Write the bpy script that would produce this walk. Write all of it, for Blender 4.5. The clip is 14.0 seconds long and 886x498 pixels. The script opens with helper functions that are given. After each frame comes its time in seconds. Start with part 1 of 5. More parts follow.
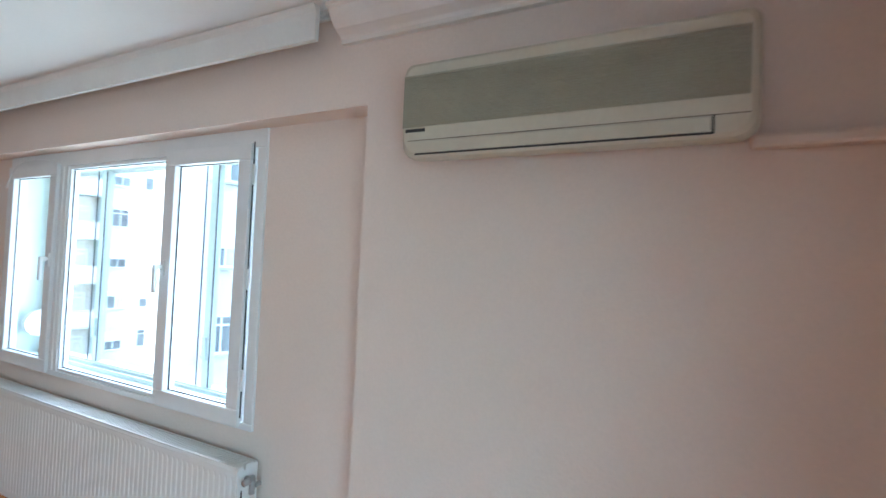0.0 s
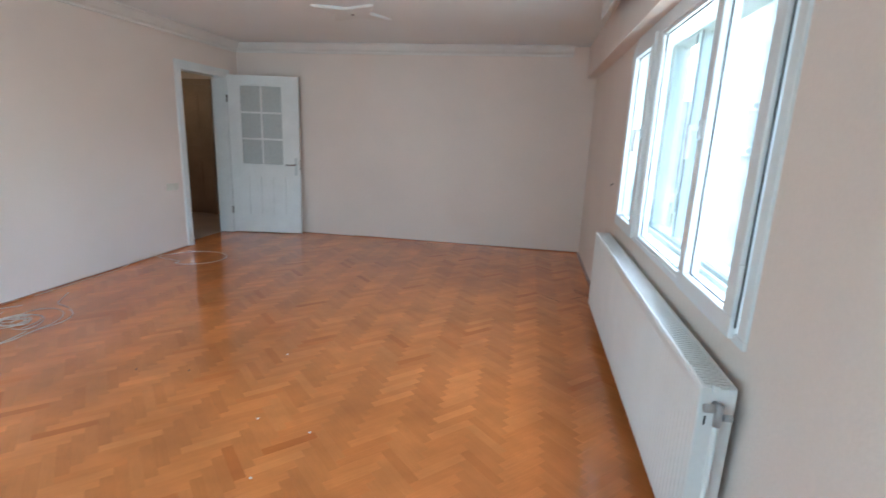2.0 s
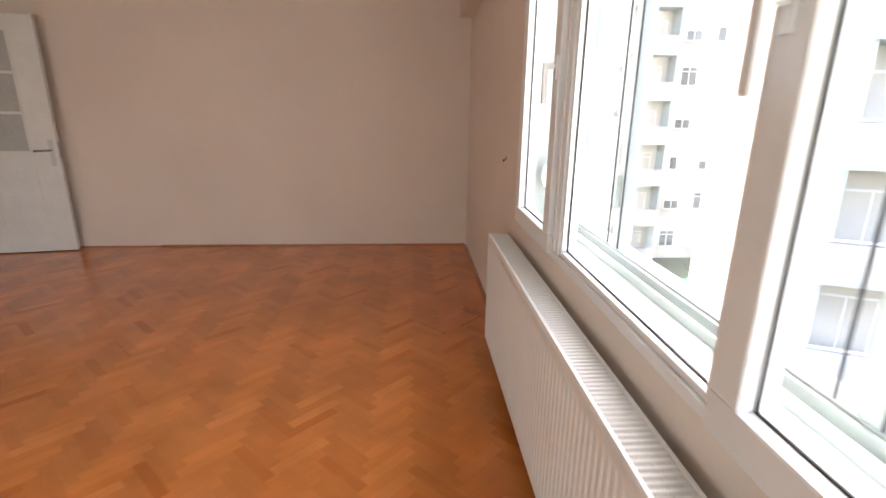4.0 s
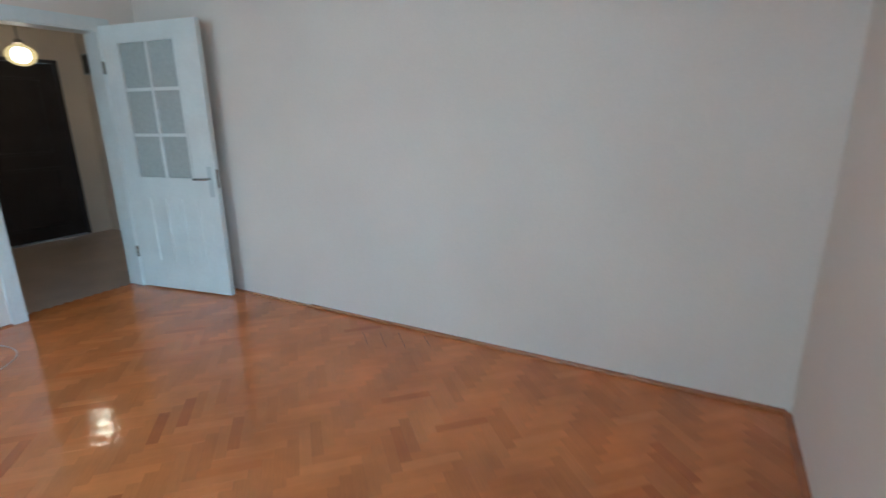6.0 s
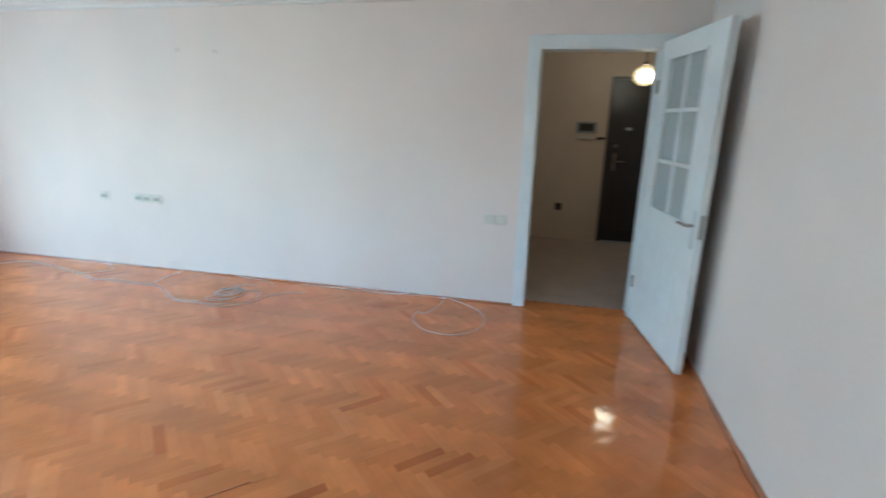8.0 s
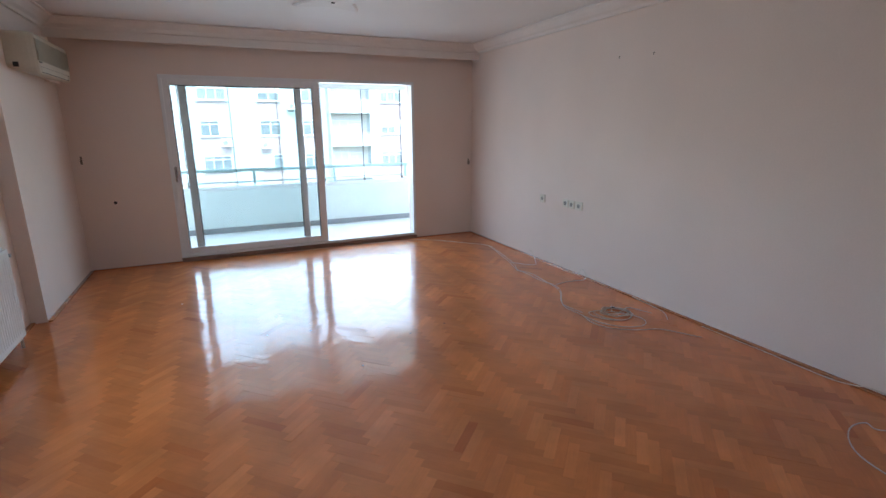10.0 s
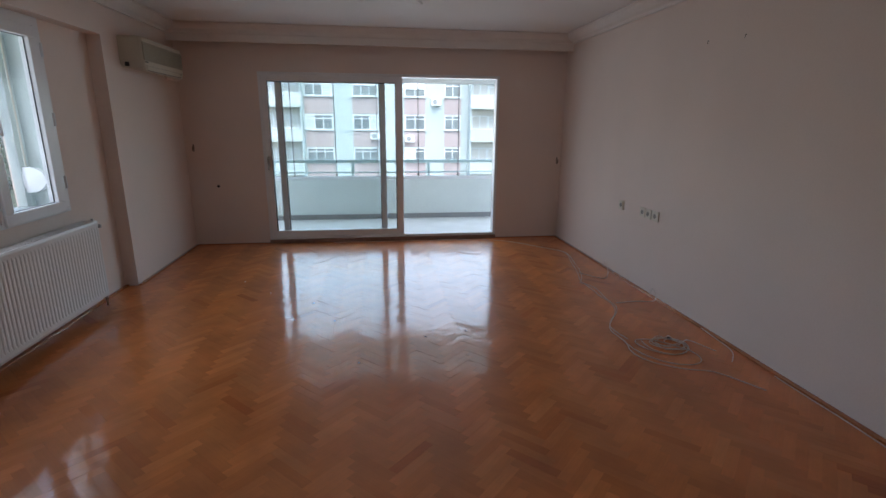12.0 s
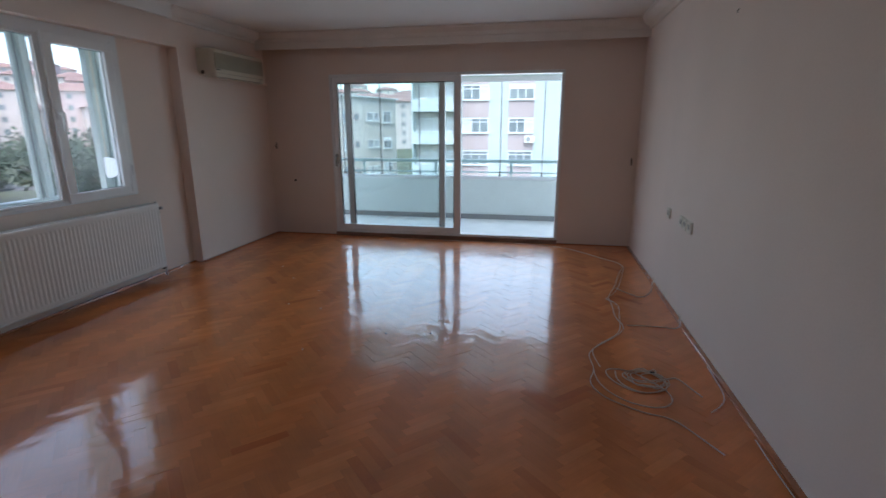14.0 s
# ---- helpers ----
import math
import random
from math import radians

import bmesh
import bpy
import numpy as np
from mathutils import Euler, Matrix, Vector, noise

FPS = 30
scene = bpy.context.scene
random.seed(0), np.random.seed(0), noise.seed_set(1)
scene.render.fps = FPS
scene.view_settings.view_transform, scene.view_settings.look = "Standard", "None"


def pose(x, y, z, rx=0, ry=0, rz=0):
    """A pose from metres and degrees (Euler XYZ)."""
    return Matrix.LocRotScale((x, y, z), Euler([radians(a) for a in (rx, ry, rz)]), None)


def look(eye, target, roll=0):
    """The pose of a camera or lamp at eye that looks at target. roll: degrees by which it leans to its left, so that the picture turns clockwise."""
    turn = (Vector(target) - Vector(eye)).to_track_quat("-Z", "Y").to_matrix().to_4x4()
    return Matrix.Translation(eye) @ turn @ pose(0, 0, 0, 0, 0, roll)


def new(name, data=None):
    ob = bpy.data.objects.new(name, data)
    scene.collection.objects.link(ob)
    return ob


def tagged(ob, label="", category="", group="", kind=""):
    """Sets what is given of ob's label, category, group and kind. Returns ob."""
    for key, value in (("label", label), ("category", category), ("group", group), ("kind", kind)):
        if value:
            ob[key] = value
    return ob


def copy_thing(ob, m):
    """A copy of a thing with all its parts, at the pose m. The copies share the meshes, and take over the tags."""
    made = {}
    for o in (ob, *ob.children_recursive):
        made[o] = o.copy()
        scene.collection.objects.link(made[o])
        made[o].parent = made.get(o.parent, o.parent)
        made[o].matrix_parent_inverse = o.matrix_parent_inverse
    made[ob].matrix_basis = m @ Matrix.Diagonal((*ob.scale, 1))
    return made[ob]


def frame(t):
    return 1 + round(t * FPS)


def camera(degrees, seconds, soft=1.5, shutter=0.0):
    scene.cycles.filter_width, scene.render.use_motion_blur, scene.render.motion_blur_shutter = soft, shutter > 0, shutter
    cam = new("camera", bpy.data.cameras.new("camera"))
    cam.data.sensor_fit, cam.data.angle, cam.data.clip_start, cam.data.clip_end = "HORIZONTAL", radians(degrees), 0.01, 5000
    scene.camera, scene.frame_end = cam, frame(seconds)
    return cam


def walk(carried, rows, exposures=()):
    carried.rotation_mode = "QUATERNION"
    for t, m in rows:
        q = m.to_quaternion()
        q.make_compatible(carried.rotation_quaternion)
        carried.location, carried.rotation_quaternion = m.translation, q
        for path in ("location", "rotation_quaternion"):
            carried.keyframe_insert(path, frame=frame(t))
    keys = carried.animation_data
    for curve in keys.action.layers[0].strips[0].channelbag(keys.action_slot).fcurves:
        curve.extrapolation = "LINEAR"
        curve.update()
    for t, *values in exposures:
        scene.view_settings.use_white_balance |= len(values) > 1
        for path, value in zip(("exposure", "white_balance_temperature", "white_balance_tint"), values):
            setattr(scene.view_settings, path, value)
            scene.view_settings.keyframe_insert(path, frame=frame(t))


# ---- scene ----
cam = camera(84.3, 14.0, shutter=0.35)
PATH = [
    (0, (3.115, 0.458, 1.574), (4.886, 1.387, 1.627), 2.6),
    (0.5, (3.457, 0.545, 1.542), (5.01, 1.804, 1.579), 2.7),
    (1, (3.717, 0.632, 1.478), (4.68, 2.381, 1.365), 3.0),
    (1.5, (3.89, 0.582, 1.46), (4.037, 2.55, 1.137), 2.4),
    (2, (3.944, 0.601, 1.423), (3.623, 2.522, 0.965), 2.3),
    (2.2, (3.954, 0.624, 1.417), (3.558, 2.522, 0.924), 1.7),
    (4.3, (4.128, 2.463, 1.337), (4.276, 4.380, 0.784), 0.6),
    (4.5, (4.131, 2.689, 1.347), (4.250, 4.610, 0.803), 0.0),
    (5, (4.171, 3.257, 1.311), (4.094, 5.179, 0.764), -0.5),
    (5.5, (4.186, 3.797, 1.304), (3.729, 5.669, 0.770), -0.2),
    (6, (4.19, 4.371, 1.383), (3.261, 6.061, 0.854), -0.8),
    (6.5, (4.119, 4.893, 1.459), (2.745, 6.255, 0.95), 0.9),
    (7, (3.983, 5.318, 1.456), (2.299, 6.264, 0.939), 1.5),
    (7.5, (3.909, 5.656, 1.477), (2.012, 6.033, 0.966), 2.2),
    (8, (3.923, 5.951, 1.509), (2.036, 5.536, 0.993), 1.5),
    (8.5, (3.882, 6.103, 1.504), (2.255, 5.049, 1.013), 1.4),
    (9, (3.900, 6.055, 1.495), (2.573, 4.628, 1.047), 1.9),
    (9.2, (3.746, 6.079, 1.475), (2.605, 4.497, 1.033), 1.3),
    (11.3, (2.838, 6.082, 1.451), (2.242, 4.24, 0.948), -0.5),
    (11.5, (2.729, 6.072, 1.448), (2.223, 4.205, 0.939), -0.1),
    (12, (2.375, 6.125, 1.453), (2.108, 4.206, 0.955), 0.4),
    (12.5, (2.026, 6.086, 1.415), (1.861, 4.156, 0.918), 0.5),
    (13, (1.667, 6.059, 1.409), (1.573, 4.127, 0.898), -0.8),
    (13.5, (1.306, 6.046, 1.422), (1.385, 4.111, 0.922), -1.2),
    (14, (1.055, 5.965, 1.388), (1.435, 4.062, 0.903), -0.1),
]
walk(cam, [(t, look(eye, target, roll)) for t, eye, target, roll in PATH],
     exposures=[(0.0, 5.12, 5800, 6), (0.5, 5.1, 5800, 6), (1.0, 4.7, 5730, 5), (1.5, 4.5, 5730, 5), (2.2, 5.4, 6150, 9), (4.3, 5.05, 8800, 26), (5.0, 5.25, 9500, 28),
                (5.5, 5.6, 7650, 20), (6.0, 5.52, 5230, -4), (6.5, 5.5, 5280, -5), (7.5, 5.70, 5230, -7), (8.0, 5.72, 5270, -5), (8.5, 5.50, 5350, -3), (9.2, 4.92, 5850, 8),
                (11.3, 3.82, 6350, 18), (12.0, 3.5, 6550, 19), (13.0, 3.42, 6430, 18), (14.0, 3.46, 6200, 16)])

# ---------------- light ----------------
world = bpy.data.worlds.new("sky")
scene.world = world
world.use_nodes = True
wn = world.node_tree.nodes
sky = wn.new("ShaderNodeTexSky")
sky.sky_type = "NISHITA"
sky.sun_disc = False
sky.sun_elevation = radians(66)
sky.sun_rotation = radians(350)
sky.air_density, sky.dust_density, sky.ozone_density = 0.95, 3.0, 0.9
wn["Background"].inputs["Strength"].default_value = 0.064
world.node_tree.links.new(sky.outputs["Color"], wn["Background"].inputs["Color"])

sun_data = bpy.data.lights.new("sun", "SUN")
sun_data.energy, sun_data.angle, sun_data.color = 0.24, radians(40), (1.0, 0.96, 0.9)
sun_ob = new("sun", sun_data)
sun_ob.matrix_world = look((-5.7, 32, 73), (0, 0, 0))

# daylight that the sky sends in through the two openings
for name, eye, target, w, h, watts in (("balcony_daylight", (2.15, -1.60, 1.34), (2.15, 1.0, 1.34), 6.3, 1.40, 4.4),
                                       ("window_daylight", (4.84, 3.33, 1.47), (3.0, 3.33, 1.47), 2.2, 1.22, 0.80)):
    ld = bpy.data.lights.new(name, "AREA")
    ld.shape, ld.size, ld.size_y, ld.energy, ld.color = "RECTANGLE", w, h, watts, (0.80, 0.95, 1.0)
    new(name, ld).matrix_world = look(eye, target)

# ---------------- materials ----------------
def mat(name, color, rough=0.5, metal=0.0, vary=0.06, scale=3.0, bump=0.0, bump_scale=60.0, coat=0.0, spec=0.5, stain=0.0):
    """A painted or plain surface: two scales of colour variation and a fine relief."""
    m = bpy.data.materials.new(name)
    m.use_nodes = True
    n, l = m.node_tree.nodes, m.node_tree.links
    b = n["Principled BSDF"]
    b.inputs["Roughness"].default_value = rough
    b.inputs["Metallic"].default_value = metal
    b.inputs["Coat Weight"].default_value = coat
    b.inputs["Specular IOR Level"].default_value = spec
    tc = n.new("ShaderNodeTexCoord")
    big = n.new("ShaderNodeTexNoise")
    big.inputs["Scale"].default_value, big.inputs["Detail"].default_value = scale, 5
    fine = n.new("ShaderNodeTexNoise")
    fine.inputs["Scale"].default_value, fine.inputs["Detail"].default_value = bump_scale, 3
    l.new(tc.outputs["Object"], big.inputs["Vector"])
    l.new(tc.outputs["Object"], fine.inputs["Vector"])
    ramp = n.new("ShaderNodeMapRange")
    ramp.inputs["From Min"].default_value, ramp.inputs["From Max"].default_value = 0.3, 0.7
    ramp.inputs["To Min"].default_value, ramp.inputs["To Max"].default_value = 1 - vary, 1 + vary
    l.new(big.outputs["Fac"], ramp.inputs["Value"])
    r2 = n.new("ShaderNodeMapRange")
    r2.inputs["From Min"].default_value, r2.inputs["From Max"].default_value = 0.3, 0.7
    r2.inputs["To Min"].default_value, r2.inputs["To Max"].default_value = 1 - vary * 0.5, 1 + vary * 0.5
    l.new(fine.outputs["Fac"], r2.inputs["Value"])
    mul = n.new("ShaderNodeMath")
    mul.operation = "MULTIPLY"
    l.new(ramp.outputs["Result"], mul.inputs[0])
    l.new(r2.outputs["Result"], mul.inputs[1])
    mix = n.new("ShaderNodeVectorMath")
    mix.operation = "SCALE"
    mix.inputs[0].default_value = color
    l.new(mul.outputs[0], mix.inputs["Scale"])
    l.new(mix.outputs[0], b.inputs["Base Color"])
    if bump:
        bp = n.new("ShaderNodeBump")
        bp.inputs["Strength"].default_value, bp.inputs["Distance"].default_value = bump, 0.004
        l.new(fine.outputs["Fac"], bp.inputs["Height"])
        l.new(bp.outputs["Normal"], b.inputs["Normal"])
    return m


def glass_mat(name, tint=(1, 1, 1), gloss=1.0):
    m = bpy.data.materials.new(name)
    m.use_nodes = True
    n, l = m.node_tree.nodes, m.node_tree.links
    n.remove(n["Principled BSDF"])
    tr, gl, mx, lw, pw, ma = (n.new("ShaderNode" + k) for k in ("BsdfTransparent", "BsdfGlossy", "MixShader", "LayerWeight", "Math", "Math"))
    tr.inputs["Color"].default_value = (*tint, 1)
    gl.inputs["Roughness"].default_value = 0.02
    lw.inputs["Blend"].default_value = 0.5
    pw.operation, pw.inputs[1].default_value = "POWER", 5.0
    ma.operation, ma.inputs[1].default_value, ma.inputs[2].default_value = "MULTIPLY_ADD", 0.5, 0.035 * gloss
    l.new(lw.outputs["Facing"], pw.inputs[0])
    l.new(pw.outputs[0], ma.inputs[0])
    l.new(ma.outputs[0], mx.inputs[0])
    l.new(tr.outputs[0], mx.inputs[1])
    l.new(gl.outputs[0], mx.inputs[2])
    l.new(mx.outputs[0], n["Material Output"].inputs["Surface"])
    return m


def glow_mat(name, color, strength):
    m = bpy.data.materials.new(name)
    m.use_nodes = True
    b = m.node_tree.nodes["Principled BSDF"]
    b.inputs["Base Color"].default_value = (*color, 1)
    b.inputs["Emission Color"].default_value = (*color, 1)
    b.inputs["Emission Strength"].default_value = strength
    return m


def lit_glass_mat(name, color, strength, clear):
    """Thin glowing glass through which the lamp inside shows."""
    m = bpy.data.materials.new(name)
    m.use_nodes = True
    n, l = m.node_tree.nodes, m.node_tree.links
    n.remove(n["Principled BSDF"])
    tr, em, mx = (n.new("ShaderNode" + k) for k in ("BsdfTransparent", "Emission", "MixShader"))
    em.inputs["Color"].default_value, em.inputs["Strength"].default_value = (*color, 1), strength
    mx.inputs[0].default_value = 1 - clear
    l.new(tr.outputs[0], mx.inputs[1])
    l.new(em.outputs[0], mx.inputs[2])
    l.new(mx.outputs[0], n["Material Output"].inputs["Surface"])
    return m


def parquet_mat(name):
    """Lacquered oak blocks: each block has its own tone, grain along its length, an uneven glossy coat."""
    m = bpy.data.materials.new(name)
    m.use_nodes = True
    n, l = m.node_tree.nodes, m.node_tree.links
    b = n["Principled BSDF"]
    info, geo, uv = n.new("ShaderNodeObjectInfo"), n.new("ShaderNodeNewGeometry"), n.new("ShaderNodeUVMap")
    add, frac = n.new("ShaderNodeMath"), n.new("ShaderNodeMath")
    add.operation, frac.operation = "ADD", "FRACT"
    l.new(info.outputs["Random"], add.inputs[0])
    l.new(geo.outputs["Random Per Island"], add.inputs[1])
    l.new(add.outputs[0], frac.inputs[0])
    ramp = n.new("ShaderNodeValToRGB")
    cr = ramp.color_ramp
    cr.elements[0].position, cr.elements[0].color = 0.0, (0.50, 0.130, 0.027, 1)
    cr.elements[1].position, cr.elements[1].color = 1.0, (0.72, 0.236, 0.063, 1)
    for p, c in ((0.03, (0.58, 0.160, 0.035, 1)), (0.08, (0.605, 0.184, 0.046, 1)), (0.5, (0.64, 0.202, 0.052, 1)), (0.92, (0.672, 0.220, 0.059, 1)), (0.965, (0.69, 0.236, 0.066, 1))):
        e = cr.elements.new(p)
        e.color = c
    l.new(frac.outputs[0], ramp.inputs[0])
    # grain, stretched along the block, shifted from block to block
    comb = n.new("ShaderNodeCombineXYZ")
    l.new(frac.outputs[0], comb.inputs[2])
    sc = n.new("ShaderNodeVectorMath")
    sc.operation = "MULTIPLY_ADD"
    sc.inputs[1].default_value = (4.0, 60.0, 1.0)
    sh = n.new("ShaderNodeVectorMath")
    sh.operation = "SCALE"
    sh.inputs["Scale"].default_value = 37.0
    l.new(comb.outputs[0], sh.inputs[0])
    l.new(uv.outputs[0], sc.inputs[0])
    l.new(sh.outputs[0], sc.inputs[2])
    grain = n.new("ShaderNodeTexNoise")
    grain.inputs["Scale"].default_value, grain.inputs["Detail"].default_value, grain.inputs["Roughness"].default_value = 2.2, 6, 0.65
    l.new(sc.outputs[0], grain.inputs["Vector"])
    gm = n.new("ShaderNodeMapRange")
    gm.inputs["From Min"].default_value, gm.inputs["From Max"].default_value = 0.3, 0.7
    gm.inputs["To Min"].default_value, gm.inputs["To Max"].default_value = 0.94, 1.05
    l.new(grain.outputs["Fac"], gm.inputs["Value"])
    tc = n.new("ShaderNodeNewGeometry")
    wear = n.new("ShaderNodeTexNoise")
    wear.inputs["Scale"].default_value, wear.inputs["Detail"].default_value = 2.0, 5
    l.new(tc.outputs["Position"], wear.inputs["Vector"])
    wm = n.new("ShaderNodeMapRange")
    wm.inputs["From Min"].default_value, wm.inputs["From Max"].default_value = 0.3, 0.7
    wm.inputs["To Min"].default_value, wm.inputs["To Max"].default_value = 0.86, 1.20
    l.new(wear.outputs["Fac"], wm.inputs["Value"])
    # directional sheen put into the colour: one direction of laying darker, the other lighter
    sepuv, sheen_side, tone = n.new("ShaderNodeSeparateXYZ"), n.new("ShaderNodeMath"), n.new("ShaderNodeMath")
    l.new(uv.outputs[0], sepuv.inputs[0])
    sheen_side.operation, sheen_side.inputs[1].default_value = "GREATER_THAN", 1.19
    l.new(sepuv.outputs["X"], sheen_side.inputs[0])
    tone.operation, tone.inputs[1].default_value, tone.inputs[2].default_value = "MULTIPLY_ADD", -0.12, 1.06
    l.new(sheen_side.outputs[0], tone.inputs[0])
    both = n.new("ShaderNodeMath")
    both.operation = "MULTIPLY"
    l.new(gm.outputs[0], both.inputs[0])
    l.new(tone.outputs[0], both.inputs[1])
    mu = n.new("ShaderNodeMath")
    mu.operation = "MULTIPLY"
    l.new(both.outputs[0], mu.inputs[0])
    blot, bm_, wb = n.new("ShaderNodeTexNoise"), n.new("ShaderNodeMapRange"), n.new("ShaderNodeMath")
    blot.inputs["Scale"].default_value, blot.inputs["Detail"].default_value = 7.0, 3
    l.new(tc.outputs["Position"], blot.inputs["Vector"])
    bm_.inputs["From Min"].default_value, bm_.inputs["From Max"].default_value = 0.3, 0.7
    bm_.inputs["To Min"].default_value, bm_.inputs["To Max"].default_value = 0.93, 1.06
    l.new(blot.outputs["Fac"], bm_.inputs["Value"])
    wb.operation = "MULTIPLY"
    l.new(wm.outputs[0], wb.inputs[0])
    l.new(bm_.outputs[0], wb.inputs[1])
    l.new(wb.outputs[0], mu.inputs[1])
    col = n.new("ShaderNodeVectorMath")
    col.operation = "SCALE"
    l.new(ramp.outputs[0], col.inputs[0])
    l.new(mu.outputs[0], col.inputs["Scale"])
    l.new(col.outputs[0], b.inputs["Base Color"])
    b.inputs["Specular IOR Level"].default_value = 0.15
    b.inputs["Roughness"].default_value = 0.42
    b.inputs["Coat Weight"].default_value = 1.0
    b.inputs["Coat IOR"].default_value = 1.44
    cm = n.new("ShaderNodeMapRange")
    cm.inputs["From Min"].default_value, cm.inputs["From Max"].default_value = 0.3, 0.75
    cm.inputs["To Min"].default_value, cm.inputs["To Max"].default_value = 0.05, 0.13
    l.new(wear.outputs["Fac"], cm.inputs["Value"])
    l.new(cm.outputs[0], b.inputs["Coat Roughness"])
    wave = n.new("ShaderNodeTexNoise")
    wave.inputs["Scale"].default_value, wave.inputs["Detail"].default_value = 14.0, 2
    l.new(tc.outputs["Position"], wave.inputs["Vector"])
    bp = n.new("ShaderNodeBump")
    bp.inputs["Strength"].default_value, bp.inputs["Distance"].default_value = 1.0, 0.0014
    l.new(wave.outputs["Fac"], bp.inputs["Height"])
    l.new(bp.outputs["Normal"], b.inputs["Coat Normal"])
    return m


WALL = mat("wall_paint", (0.81, 0.685, 0.615), 0.75, vary=0.035, scale=1.2, bump=0.25, bump_scale=90)
CEIL = mat("ceiling_paint", (0.85, 0.845, 0.835), 0.8, vary=0.02, scale=1.0, bump=0.15)
TRIMW = mat("white_moulding", (0.80, 0.79, 0.77), 0.6, vary=0.03, scale=5, bump=0.1)
CORN = mat("plaster_moulding", (0.80, 0.745, 0.70), 0.65, vary=0.03, scale=5, bump=0.1)
PVC = mat("white_pvc", (0.82, 0.83, 0.84), 0.3, vary=0.02, scale=6)
GASKET = mat("black_gasket", (0.02, 0.02, 0.022), 0.6)
DOORW = mat("white_door_paint", (0.77, 0.77, 0.76), 0.35, vary=0.04, scale=5, bump=0.12, bump_scale=40)
STEEL = mat("brushed_steel", (0.40, 0.40, 0.39), 0.25, metal=1.0)
SATIN = mat("satin_handle_plate", (0.58, 0.60, 0.60), 0.4, metal=0.4)
CHROME = mat("chrome", (0.42, 0.43, 0.44), 0.4, metal=0.5)
BRASS = mat("dull_hinge_metal", (0.20, 0.17, 0.14), 0.45, metal=0.8)
RADW = mat("radiator_enamel", (0.80, 0.80, 0.79), 0.3, vary=0.03, scale=4)
ACBODY = mat("aged_cream_plastic", (0.57, 0.51, 0.41), 0.45, vary=0.05, scale=5)
ACGRILL = mat("grey_green_grille", (0.36, 0.325, 0.245), 0.5, vary=0.05, scale=8)
DARK = mat("dark_plastic", (0.03, 0.03, 0.03), 0.5)
SOCKET = mat("cream_switch_plastic", (0.70, 0.64, 0.54), 0.35, vary=0.02)
CABLE = mat("white_cable", (0.66, 0.55, 0.46), 0.45, vary=0.05)
# dark colour that paints the shade inside recesses
WELLSHADE = mat("painted_recess_shade", (0.26, 0.24, 0.21), 0.5, vary=0.03)
SKIRT = mat("stained_skirting", (0.46, 0.155, 0.055), 0.25, vary=0.15, scale=9, coat=1.0)
SUBFLOOR = mat("dark_joint", (0.42, 0.14, 0.04), 0.6)
GAP = mat("dark_open_joint", (0.09, 0.035, 0.015), 0.7, vary=0.2)
PARQ = parquet_mat("lacquered_parquet")
GLASS = glass_mat("window_glass", (0.985, 0.99, 0.99))
DGLASS = glass_mat("cyan_tinted_glass", (0.955, 0.985, 0.985))
OGLASS = glass_mat("faintly_green_glass", (0.955, 0.985, 0.975))
GGLASS = glass_mat("green_tinted_glass", (0.89, 0.975, 0.97))
FROST = mat("figured_glass", (0.47, 0.485, 0.48), 0.25, vary=0.06, scale=40, bump=0.6, bump_scale=120)
HALLW = mat("hall_paint", (0.70, 0.588, 0.49), 0.7, vary=0.05, scale=1.5, bump=0.2)
HTILE = mat("hall_tile", (0.50, 0.39, 0.335), 0.3, vary=0.10, scale=3.5)
BLACKD = mat("black_steel_door", (0.032, 0.028, 0.030), 0.35, vary=0.2, scale=4, bump=0.1)
WOODD = mat("brown_wood_door", (0.38, 0.27, 0.19), 0.45, vary=0.15, scale=3)
BALCW = mat("balcony_white_paint", (0.77, 0.84, 0.81), 0.7, vary=0.04, scale=2, bump=0.2)
BTILE = mat("balcony_tile", (0.70, 0.71, 0.69), 0.45, vary=0.06, scale=3)
BGREY = mat("grey_skirting", (0.30, 0.31, 0.31), 0.6, vary=0.08)
THRESH = mat("brown_stone_threshold", (0.24, 0.135, 0.095), 0.4, vary=0.2, scale=9)
DARKSEAL = mat("dark_grey_seal", (0.08, 0.085, 0.09), 0.5)
OALU = mat("weathered_aluminium", (0.60, 0.67, 0.65), 0.35, vary=0.05)
ALU = mat("white_aluminium", (0.84, 0.86, 0.87), 0.35, vary=0.02)
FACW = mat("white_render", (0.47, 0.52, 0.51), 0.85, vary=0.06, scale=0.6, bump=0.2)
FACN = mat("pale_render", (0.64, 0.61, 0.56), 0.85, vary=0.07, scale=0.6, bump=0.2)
FACP = mat("dusty_pink_render", (0.45, 0.36, 0.35), 0.85, vary=0.07, scale=0.6, bump=0.2)
# beige of the far houses, distance haze put into the colour
HOUSEW = mat("hazy_beige_render", (0.50, 0.43, 0.40), 0.85, vary=0.08, scale=0.4)
FACC = mat("cream_render", (0.54, 0.50, 0.45), 0.85, vary=0.08, scale=0.6)
PANED = mat("deep_window_glass", (0.14, 0.16, 0.165), 0.08, vary=0.25, scale=0.8)
PANE = mat("dark_window_glass", (0.19, 0.22, 0.23), 0.08, vary=0.25, scale=0.8)
CURT = mat("net_curtain", (0.55, 0.57, 0.57), 0.8, vary=0.15, scale=4)
# roof red greyed in its colour to stand for distance haze
ROOFT = mat("hazy_red_roof_tile", (0.21, 0.135, 0.12), 0.8, vary=0.15, scale=1.2)
